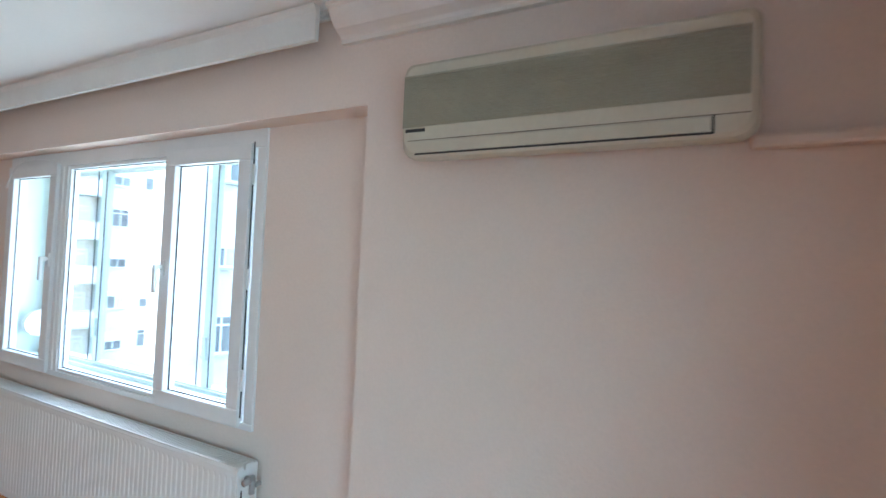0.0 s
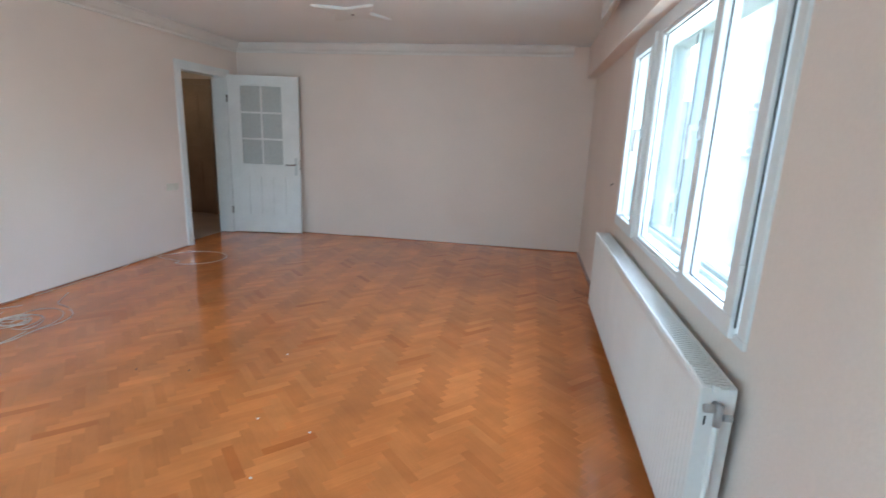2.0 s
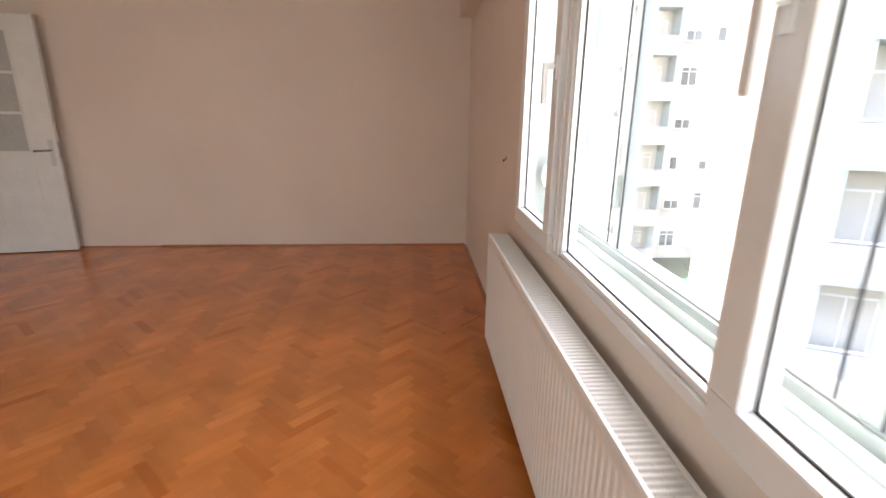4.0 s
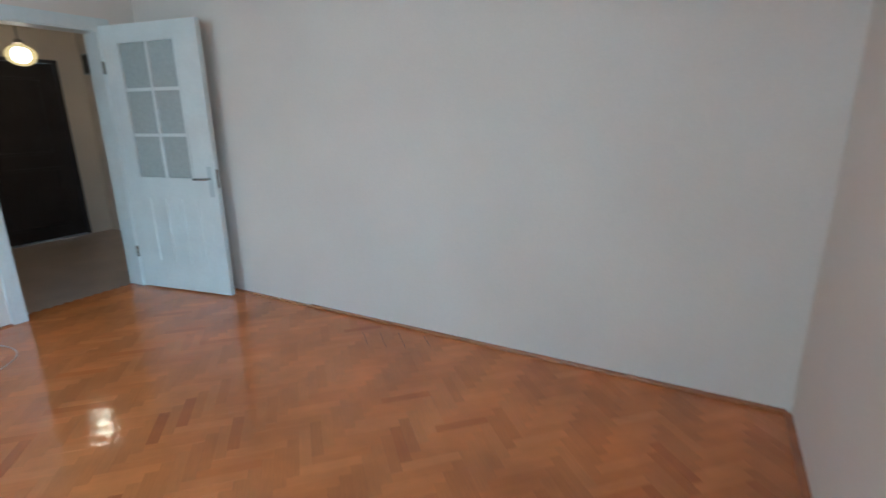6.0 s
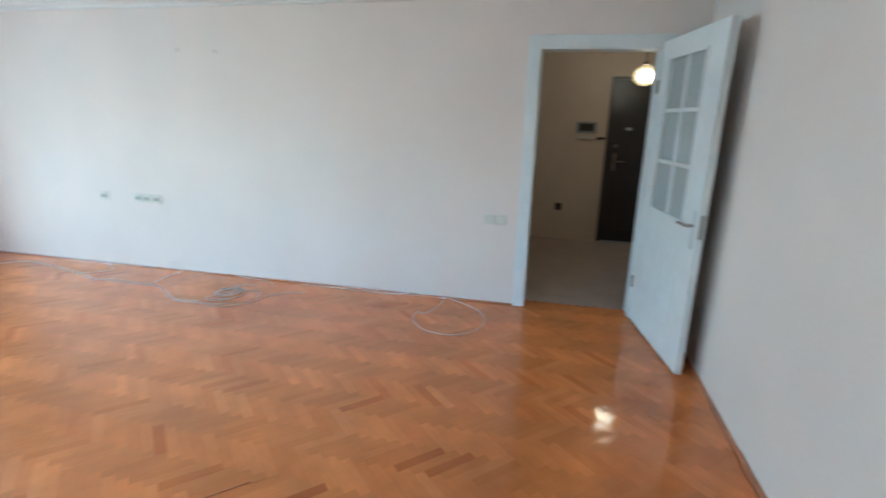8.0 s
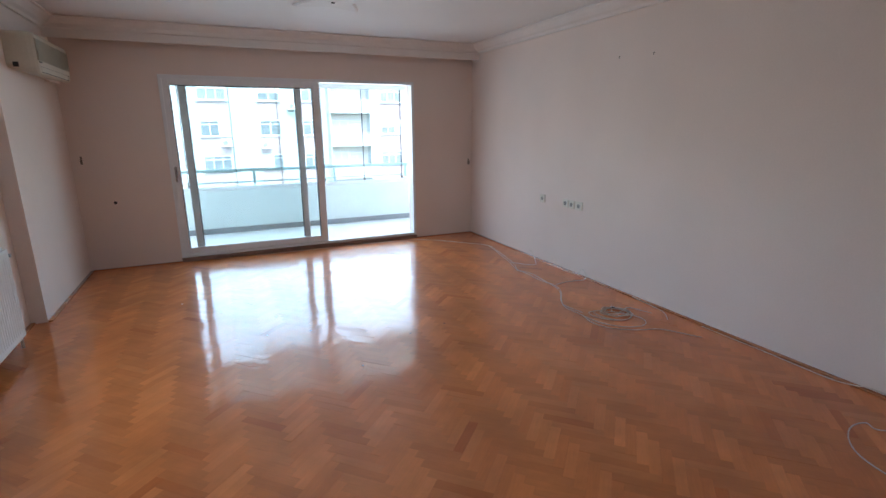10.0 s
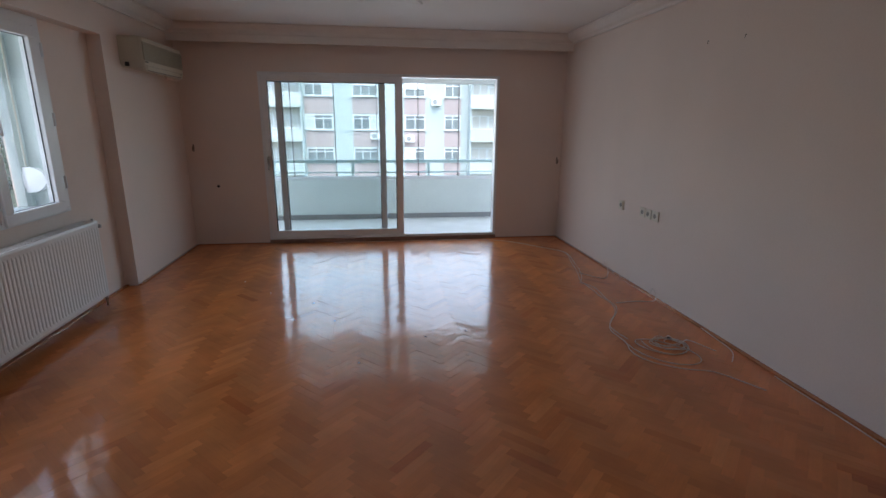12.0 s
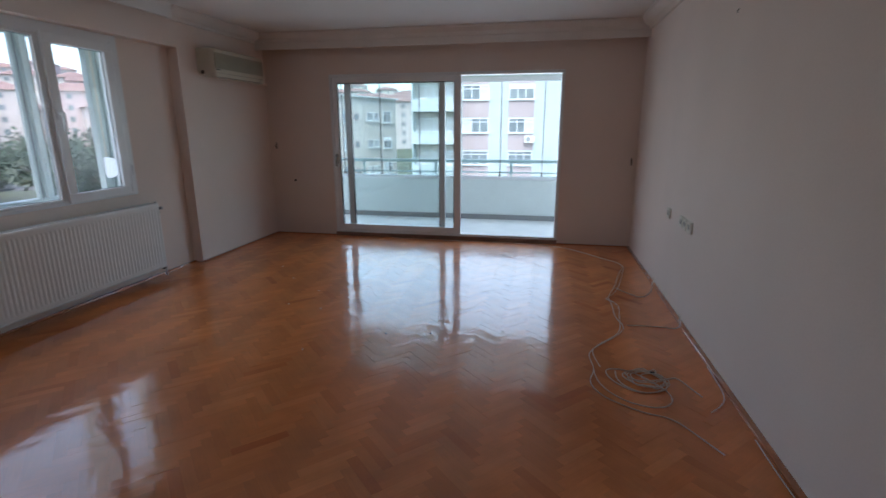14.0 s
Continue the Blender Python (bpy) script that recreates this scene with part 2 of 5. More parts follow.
GRASS = mat("grass_ground", (0.062, 0.075, 0.046), 0.9, vary=0.35, scale=0.08, bump=0.5, bump_scale=2)
ASPH = mat("asphalt", (0.12, 0.12, 0.12), 0.85, vary=0.15, scale=0.5)
LEAF = mat("foliage", (0.028, 0.05, 0.028), 0.8, vary=0.4, scale=1.5)
LEAF2 = mat("grey_green_foliage", (0.045, 0.062, 0.036), 0.8, vary=0.4, scale=1.5)
BARK = mat("bark", (0.12, 0.09, 0.065), 0.9, vary=0.3, scale=6, bump=0.5)
GREENT = mat("green_tarpaulin", (0.03, 0.40, 0.20), 0.6, vary=0.1)


# ---------------- builders ----------------
def bm_box(bm, x0, x1, y0, y1, z0, z1, bevel=0.0):
    m = Matrix.LocRotScale(((x0 + x1) / 2, (y0 + y1) / 2, (z0 + z1) / 2), None, (abs(x1 - x0), abs(y1 - y0), abs(z1 - z0)))
    r = bmesh.ops.create_cube(bm, size=1, matrix=m)
    if bevel:
        es = list({e for v in r["verts"] for e in v.link_edges})
        bmesh.ops.bevel(bm, geom=es, offset=bevel, segments=2, affect="EDGES", profile=0.6)
    return bm


def boxes(*bs, bevel=0.0):
    bm = bmesh.new()
    for b in bs:
        bm_box(bm, *b, bevel=bevel)
    return bm


def bm_cyl(bm, p, q, r, r2=None, seg=16):
    p, q = Vector(p), Vector(q)
    d = q - p
    m = Matrix.Translation((p + q) / 2) @ d.to_track_quat("Z", "Y").to_matrix().to_4x4()
    bmesh.ops.create_cone(bm, cap_ends=True, segments=seg, radius1=r, radius2=r if r2 is None else r2, depth=d.length, matrix=m)
    return bm


def cyl(p, q, r, r2=None, seg=16):
    return bm_cyl(bmesh.new(), p, q, r, r2, seg)


def ring(axis, a0, a1, b0, b1, w, d0, d1, bevel=0.004, wb=None, wt=None):
    """A rectangular frame: a is the level axis along the wall ("x" or "y"), b is z, d the depth."""
    wb, wt = wb or w, wt or w
    bm = bmesh.new()
    for p0, p1, q0, q1 in ((a0, a1, b0, b0 + wb), (a0, a1, b1 - wt, b1), (a0, a0 + w, b0 + wb, b1 - wt), (a1 - w, a1, b0 + wb, b1 - wt)):
        if axis == "x":
            bm_box(bm, p0, p1, d0, d1, q0, q1, bevel)
        else:
            bm_box(bm, d0, d1, p0, p1, q0, q1, bevel)
    return bm


def part(name, bm, material, parent=None, label="", smooth=False):
    me = bpy.data.meshes.new(name)
    bm.normal_update()
    bm.to_mesh(me)
    bm.free()
    me.materials.append(material)
    if smooth:
        me.polygons.foreach_set("use_smooth", [True] * len(me.polygons))
    ob = new(name, me)
    if parent:
        ob.parent = parent
    if label:
        ob["label"] = label
    return ob


def thing(name, label, category, group="", kind="", at=None):
    ob = new(name)
    ob.empty_display_size = 0.1
    if at is not None:
        ob.matrix_basis = at
    return tagged(ob, label, category, group, kind)


def solid(name, bm, material, label, category, kind="", group="", smooth=False):
    return tagged(part(name, bm, material, smooth=smooth), label, category, group, kind)


def tube(name, pts, r, material, parent=None, cyclic=False, res=4):
    cu = bpy.data.curves.new(name, "CURVE")
    cu.dimensions, cu.bevel_depth, cu.bevel_resolution, cu.resolution_u = "3D", r, 1, res
    sp = cu.splines.new("NURBS")
    sp.points.add(len(pts) - 1)
    for p, v in zip(sp.points, pts):
        p.co = (*v, 1)
    sp.order_u, sp.use_endpoint_u, sp.use_cyclic_u = 3, not cyclic, cyclic
    tmp = bpy.data.objects.new(name, cu)
    dg = bpy.context.evaluated_depsgraph_get()
    scene.collection.objects.link(tmp)
    bpy.context.view_layer.update()
    dg = bpy.context.evaluated_depsgraph_get()
    me = bpy.data.meshes.new_from_object(tmp.evaluated_get(dg))
    bpy.data.objects.remove(tmp)
    me.materials.clear()
    me.materials.append(material)
    me.polygons.foreach_set("use_smooth", [True] * len(me.polygons))
    ob = new(name, me)
    if parent:
        ob.parent = parent
    return ob


# ---------------- structure ----------------
XE, XR, YN, ZC, ZL, YS = 4.54, 4.65, 6.93, 2.48, 2.13, 1.54   # pier wall, recessed wall, north wall, ceiling, lintel, pier's end
WY0, WY1, WZ0, WZ1 = 2.15, 4.505, 0.80, 2.13                   # east window opening
DX0, DX1, DZ = 0.84, 3.675, 2.01                               # balcony door opening
OY0, OY1, OZ = 5.785, 6.63, 2.03                               # hall doorway

solid("subfloor", boxes((-0.16, 5.0, -0.25, 7.1, -0.3, -0.012)), SUBFLOOR, "dark bed under the parquet blocks", "floor", "structure")
solid("wall_north", boxes((0.0, 5.0, YN, YN + 0.2, 0, ZC)), WALL, "plain pale pink painted wall", "wall", "structure")
solid("wall_west", boxes((-0.16, 0, -0.25, OY0, 0, ZC), (-0.16, 0, OY1, YN + 0.2, 0, ZC), (-0.16, 0, OY0, OY1, OZ, ZC)), WALL,
      "plain pale pink painted wall with a doorway to the hall", "wall", "structure")
solid("wall_south", boxes((0, DX0, -0.25, 0, 0, ZC), (DX1, 5.0, -0.25, 0, 0, ZC), (DX0, DX1, -0.25, 0, DZ, ZC)), WALL,
      "pale pink painted wall round the balcony door", "wall", "structure")
solid("wall_east", boxes((XE, 5.0, 0, YS, 0, ZC), (XE, 5.0, YS, YN, ZL, ZC), (XR, 5.0, YS, WY0, 0, ZL), (XR, 5.0, WY1, YN, 0, ZL),
                         (XR, 5.0, WY0, WY1, 0, WZ0)), WALL, "pale pink painted wall, set back under a lintel round the window", "wall", "structure")
solid("ceiling", boxes((-0.16, 5.0, -0.25, 7.13, ZC, ZC + 0.25)), CEIL, "plain white painted ceiling", "ceiling", "structure")


def moulding(name, prof, p, q, inward, label):
    """Runs a profile of (out from the wall, down from the ceiling) from p to q; inward points into the room."""
    bm = bmesh.new()
    ends = []
    for e in (p, q):
        ends.append([bm.verts.new((e[0] + inward[0] * o, e[1] + inward[1] * o, ZC - d)) for o, d in prof])
    k = len(prof)
    for i in range(k):
        bm.faces.new((ends[0][i], ends[0][(i + 1) % k], ends[1][(i + 1) % k], ends[1][i]))
    bm.faces.new(ends[0])
    bm.faces.new(ends[1][::-1])
    bmesh.ops.recalc_face_normals(bm, faces=bm.faces)
    return solid(name, bm, TRIMW if "pelmet" in name else CORN, label, "cornice", "structure")


COVE = [(0, 0.003), (0.12, 0.003), (0.12, 0.015), (0.105, 0.02), (0.09, 0.045), (0.06, 0.075), (0.03, 0.09), (0.022, 0.10), (0.022, 0.115), (0, 0.115)]
BOXC = [(0.003, 0.003), (0.24, 0.003), (0.24, 0.02), (0.225, 0.028), (0.205, 0.055), (0.195, 0.07), (0.195, 0.105), (0.185, 0.115), (0.185, 0.19), (0.165, 0.19), (0.165, 0.03), (0.003, 0.03)]
moulding("cornice_north", COVE, (0, YN), (4.36, YN), (0, -1), "white plaster cove along the north wall")
moulding("cornice_west", COVE, (0, 0.2), (0, YN), (1, 0), "white plaster cove along the long wall")
moulding("cornice_south", BOXC, (0, 0), (XE, 0), (0, 1), "white moulded curtain box over the balcony door")
moulding("cornice_east", COVE, (XE, 0.2), (XE, 1.66), (-1, 0), "white plaster cove over the air conditioner")
PEL = [(0.10, 0.003), (0.135, 0.003), (0.128, 0.012), (0.12, 0.03), (0.12, 0.13), (0.10, 0.13)]
moulding("curtain_pelmet", PEL, (XE, 1.70), (XE, 4.98), (-1, 0), "white curtain pelmet hanging from the ceiling over the window")

# skirting strips
def skirting(name, p, q, inward, w=0.032, h=0.012):
    a = Vector((*p, 0))
    b = Vector((*q, 0)) + Vector((*inward, 0)) * w
    return solid(name, boxes((min(a.x, b.x), max(a.x, b.x), min(a.y, b.y), max(a.y, b.y), 0.0, h), bevel=0.003), SKIRT, "thin stained wooden skirting strip", "skirting", "structure")


skirting("baseboard_north", (1.64, YN), (XR - 0.02, YN), (0, -1), h=0.016)
skirting("baseboard_north", (0.0, YN), (1.638, YN), (0, -1), h=0.008)
skirting("baseboard_west", (0, 0.0), (0, 5.70), (1, 0))
skirting("baseboard_east", (XE, 0.02), (XE, YS), (-1, 0))
skirting("baseboard_east", (XR, YS), (XR, YN - 0.02), (-1, 0))
skirting("baseboard_south", (0.02, 0), (DX0, 0), (0, 1))
skirting("baseboard_south", (DX1, 0), (XE - 0.02, 0), (0, 1))

# hall
solid("hall_wall_west", boxes((-2.85, -2.65, 3.2, 6.56, -0.03, 2.5), (-2.85, -2.65, 7.54, 8.0, -0.03, 2.5), (-2.85, -2.65, 6.56, 7.54, 2.05, 2.5)), HALLW, "yellowish painted hall wall", "wall", "structure")
solid("hall_wall_north", boxes((-2.65, -0.16, 7.8, 8.0, -0.03, 2.5)), HALLW, "yellowish painted hall wall", "wall", "structure")
solid("hall_wall_south", boxes((-2.65, -0.16, 3.2, 3.4, -0.03, 2.5)), HALLW, "yellowish painted hall wall", "wall", "structure")
solid("hall_wall_east", boxes((-0.175, -0.162, 3.4, OY0 - 0.08, -0.03, 2.5), (-0.175, -0.162, OY1 + 0.08, 7.8, -0.03, 2.5), (-0.175, -0.162, OY0 - 0.08, OY1 + 0.08, 2.12, 2.5)), HALLW, "yellowish painted hall wall", "wall", "structure")
solid("hall_wall_outer", boxes((-0.16, 0.0, 7.132, 7.8, -0.03, 2.5)), HALLW, "yellowish painted hall wall", "wall", "structure")
solid("hall_ceiling", boxes((-2.85, 0.0, 3.2, 8.0, 2.5, 2.7)), CEIL, "white hall ceiling", "ceiling", "structure")
solid("hall_floor", boxes((-2.85, -0.162, 3.2, 8.0, -0.2, -0.008)), HTILE, "pale beige hall tiles", "floor", "structure")

# balcony
BY = -1.66
solid("balcony_floor", boxes((-1.2, 5.5, BY - 0.15, -0.252, -0.3, -0.03)), BTILE, "light grey balcony floor tiles", "floor", "structure")
solid("balcony_parapet", boxes((-1.2, 5.5, BY - 0.15, BY, -0.03, 0.585), (5.36, 5.5, BY, -0.252, -0.03, 0.585), (-1.2, -1.06, BY, -0.252, -0.03, 0.585)), BALCW, "white painted balcony parapet", "parapet", "structure")
solid("balcony_skirting", boxes((-1.06, 5.36, BY, BY + 0.02, -0.03, 0.045)), BGREY, "grey stone skirting along the parapet", "skirting", "structure")
solid("balcony_slab", boxes((-1.2, 5.5, BY - 0.15, -0.252, 2.30, 2.55), (-1.2, 5.5, BY - 0.15, BY - 0.02, 2.10, 2.30)), BALCW, "white balcony slab overhead", "ceiling", "structure")
solid("wall_outer", boxes((-1.2, 0.0, -0.25, -0.2, -0.3, 2.3), (5.0, 5.5, -0.25, -0.2, -0.3, 2.3)), BALCW, "white outer wall beside the balcony", "wall", "structure")

# windows and doors
def pvc_window():
    w = thing("window_1", "white plastic three-part window with two casements", "window", kind="structure")
    x0, x1 = XR - 0.012, XR + 0.055
    part("window_frame", ring("y", WY0, WY1, WZ0, WZ1, 0.055, x0, x1, wb=0.03, wt=0.085), PVC, w)
    part("mullion", boxes((x0, x1, 2.834, 2.855, WZ0 + 0.03, WZ1 - 0.085), bevel=0.004), PVC, w)
    part("mullion", boxes((x0, x1, 3.795, 3.882, WZ0 + 0.03, WZ1 - 0.085), bevel=0.004), PVC, w)
    part("mullion_bead", boxes((x0 - 0.006, x0 + 0.001, 3.83, 3.85, WZ0 + 0.035, WZ1 - 0.09), bevel=0.003), PVC, w)
    for nm, a, b, hy, hingey in (("casement", 2.228, 2.832, 2.80, 2.20), ("casement", 3.885, 4.492, 3.905, 4.53)):
        s = part(nm, ring("y", a, b, WZ0 + 0.01, WZ1 - 0.065, 0.075, x0 - 0.018, x1 - 0.02, 0.006), PVC, w)
        part("pane", boxes((XR + 0.005, XR + 0.011, a + 0.07, b - 0.07, WZ0 + 0.08, WZ1 - 0.135)), GLASS, s)
        part("gasket", ring("y", a + 0.072, b - 0.072, WZ0 + 0.081, WZ1 - 0.136, 0.008, XR + 0.0005, XR + 0.0045, 0), GASKET, s)
        hb = boxes((x0 - 0.028, x0 - 0.018, hy - 0.014, hy + 0.014, 1.44, 1.52), bevel=0.003)
        bm_box(hb, x0 - 0.066, x0 - 0.028, hy - 0.010, hy + 0.010, 1.475, 1.497, 0.004)
        bm_box(hb, x0 - 0.070, x0 - 0.052, hy - 0.012, hy + 0.012, 1.36, 1.497, 0.005)
        part("handle", hb, PVC, s, "white lever handle turned down")
        if hingey > 3:
            continue
        for z in (1.02, 1.46, 1.92):
            hg = cyl((x0 - 0.024, hingey, z - 0.045), (x0 - 0.024, hingey, z + 0.045), 0.009)
            part("hinge", hg, PVC, s)
        part("gap", boxes((x0 - 0.004, x0 + 0.001, hingey + (0.022 if hingey < 3 else -0.026), hingey + (0.026 if hingey < 3 else -0.022), WZ0 + 0.05, WZ1 - 0.06)), DARK, s, "dark slit between casement and frame")
    part("pane", boxes((XR + 0.02, XR + 0.026, 2.852, 3.796, WZ0 + 0.028, WZ1 - 0.08)), GLASS, w)
    part("glazing_bead", ring("y", 2.856, 3.794, WZ0 + 0.031, WZ1 - 0.086, 0.018, x0 + 0.008, XR + 0.018, 0.004), PVC, w)
    part("gasket", ring("y", 2.872, 3.778, WZ0 + 0.047, WZ1 - 0.102, 0.006, XR + 0.0145, XR + 0.0195, 0), GASKET, w)
    return w


pvc_window()


def outer_window():
    """The older white aluminium window in front of it, with its sill and shutter straps."""
    w = thing("window_2", "older white aluminium sliding window outside the plastic one", "window", kind="structure")
    x0, x1 = 4.86, 4.93
    part("window_frame", ring("y", WY0 + 0.0, WY1, WZ0 + 0.0, WZ1, 0.05, x0, x1, 0.004), OALU, w)
    for y in (2.79, 3.85):
        part("stile", boxes((x0, x0 + 0.03, y - 0.045, y + 0.005, WZ0 + 0.05, WZ1 - 0.05), bevel=0.003), OALU, w)
        part("stile", boxes((x0 + 0.035, x1, y - 0.005, y + 0.045, WZ0 + 0.05, WZ1 - 0.05), bevel=0.003), OALU, w)
        for yy in (y - 0.049, y + 0.046):
            part("edge_seal", boxes((x0 - 0.002, x0 + 0.004, yy, yy + 0.004, WZ0 + 0.052, WZ1 - 0.075)), DARKSEAL, w, "dark seal along the stile")
        part("latch", boxes((x0 - 0.02, x0, y - 0.03, y - 0.01, 1.0, 1.12), bevel=0.003), OALU, w)
    for a, b, d in ((WY0 + 0.09, 2.76, 0.012), (2.80, 3.83, 0.048), (3.87, WY1 - 0.10, 0.012)):
        part("pane", boxes((x0 + d, x0 + d + 0.005, a, b, WZ0 + 0.052, WZ1 - 0.075)), OGLASS, w, "greenish window pane")
    part("track", boxes((x0 - 0.05, x0 - 0.04, WY0 + 0.013, WY1 - 0.013, WZ0, WZ0 + 0.035), (x0 - 0.015, x0 - 0.005, WY0 + 0.013, WY1 - 0.013, WZ0, WZ0 + 0.045)), OALU, w)
    part("reveal_lining", boxes((XR + 0.057, x0, WY0 - 0.0, WY0 + 0.012, WZ0 + 0.011, WZ1 - 0.072), bevel=0.002), OALU, w)
    part("reveal_lining", boxes((XR + 0.057, x0, WY1 - 0.012, WY1, WZ0 + 0.011, WZ1 - 0.072), bevel=0.002), OALU, w)
    part("stile", boxes((x0 + 0.002, x1 - 0.005, WY0 + 0.05, WY0 + 0.10, WZ0 + 0.05, WZ1 - 0.05), bevel=0.004), OALU, w)
    part("stile", boxes((x0 + 0.002, x1 - 0.005, WY1 - 0.14, WY1 - 0.09, WZ0 + 0.05, WZ1 - 0.05), bevel=0.004), OALU, w)
    part("window_sill", boxes((XR + 0.056, x0, WY0, WY1, WZ0 - 0.02, WZ0 + 0.01)), OALU, w)
    part("shutter_box", boxes((XR + 0.06, 4.97, WY0, WY1, WZ1 - 0.07, WZ1 - 0.002), bevel=0.004), OALU, w)
    return w


outer_window()


def strap_winder(y):
    w = thing("strap_winder", "white plastic shutter strap winder between the two windows", "strap winder", "strap winders")
    bm = bmesh.new()
    bmesh.ops.create_cone(bm, cap_ends=True, segments=24, radius1=0.085, radius2=0.085, depth=0.035, matrix=Matrix.Translation((4.80, y, 1.04)) @ Matrix.Rotation(radians(90), 4, "X"))
    bm_box(bm, 4.80, 4.858, y - 0.015, y + 0.015, 0.95, 1.13, 0.004)
    part("case", bm, PVC, w)
    part("strap", boxes((4.835, 4.838, y - 0.008, y + 0.008, 1.12, WZ1 - 0.075)), SOCKET, w)
    return w


strap_winder(4.40)
strap_winder(2.23)


def balcony_door():
    w = thing("door_1", "white plastic sliding balcony door, one leaf drawn aside", "door", kind="structure")
    y0, y1 = -0.10, 0.012
    part("door_frame", ring("x", DX0, DX1, 0.046, DZ, 0.035, y0, y1, 0.004, wb=0.03, wt=0.035), PVC, w)
    def leaf(a, b, d0, d1, wl, wr):
        s = part("sliding_leaf", boxes((a, a + wr, d0, d1, 0.077, DZ - 0.035), (b - wl, b, d0, d1, 0.077, DZ - 0.035), (a + wr, b - wl, d0, d1, 0.077, 0.15), (a + wr, b - wl, d0, d1, DZ - 0.10, DZ - 0.035), bevel=0.004), PVC, w)
        part("pane", boxes((a + wr - 0.01, b - wl + 0.01, (d0 + d1) / 2 - 0.003, (d0 + d1) / 2 + 0.003, 0.125, DZ - 0.09)), DGLASS, s)
        part("gasket", ring("x", a + wr, b - wl, 0.135, DZ - 0.10, 0.008, d0 + 0.01, d1 - 0.004, 0), GASKET, s)
        return s
    fixed = leaf(2.025, DX1 - 0.02, -0.045, -0.002, 0.073, 0.082)
    moved = leaf(2.231, 3.508, -0.097, -0.052, 0.072, 0.067)
    hb = boxes((3.607, 3.631, -0.002, 0.008, 0.93, 1.06), bevel=0.003)
    bm_box(hb, 3.611, 3.627, 0.008, 0.045, 1.03, 1.05, 0.004)
    bm_box(hb, 3.609, 3.629, 0.033, 0.05, 0.90, 1.05, 0.005)
    part("handle", hb, STEEL, fixed, "steel lever handle")
    part("threshold", boxes((DX0, DX1, -0.24, 0.035, 0.0, 0.045), bevel=0.006), THRESH, w, "dark brown stone threshold")
    return w


balcony_door()


def balcony_glazing():
    w = thing("balcony_glazing", "frameless folding glass panels above the balcony parapet", "glazing", kind="structure")
    part("top_track", boxes((-1.06, 5.36, BY - 0.10, BY - 0.03, 2.04, 2.10), bevel=0.004), ALU, w)
    part("bottom_track", boxes((-1.06, 5.36, BY - 0.10, BY - 0.03, 0.585, 0.635), bevel=0.004), ALU, w)
    xs = [1.05 + 0.638 * k for k in range(-3, 7)]
    for a, b in zip(xs, xs[1:]):
        p = part("pane", boxes((a + 0.003, b - 0.003, BY - 0.07, BY - 0.062, 0.637, 2.04)), GGLASS, w)
        part("edge_seal", boxes((b - 0.006, b + 0.006, BY - 0.074, BY - 0.058, 0.637, 2.04)), DARKSEAL, p, "dark seal between two panels")
        part("clip", boxes((b - 0.014, b + 0.014, BY - 0.078, BY - 0.05, 0.635, 0.675), bevel=0.003), DARK, p, "dark pivot clip")
    return w


balcony_glazing()


def balcony_rail():
    w = thing("balcony_rail", "white metal handrail on the balcony parapet", "handrail")
    y = BY - 0.125
    part("top_rail", boxes((-1.2, 5.5, y - 0.025, y + 0.015, 0.84, 0.885), bevel=0.006), ALU, w)
    part("lower_rail", boxes((-1.2, 5.5, y - 0.015, y + 0.01, 0.68, 0.70), bevel=0.004), ALU, w)
    for k in range(6):
        part("post", boxes((-0.9 + 1.2 * k, -0.86 + 1.2 * k, y - 0.015, y + 0.012, 0.585, 0.84), bevel=0.004), ALU, w)
    return w


balcony_rail()


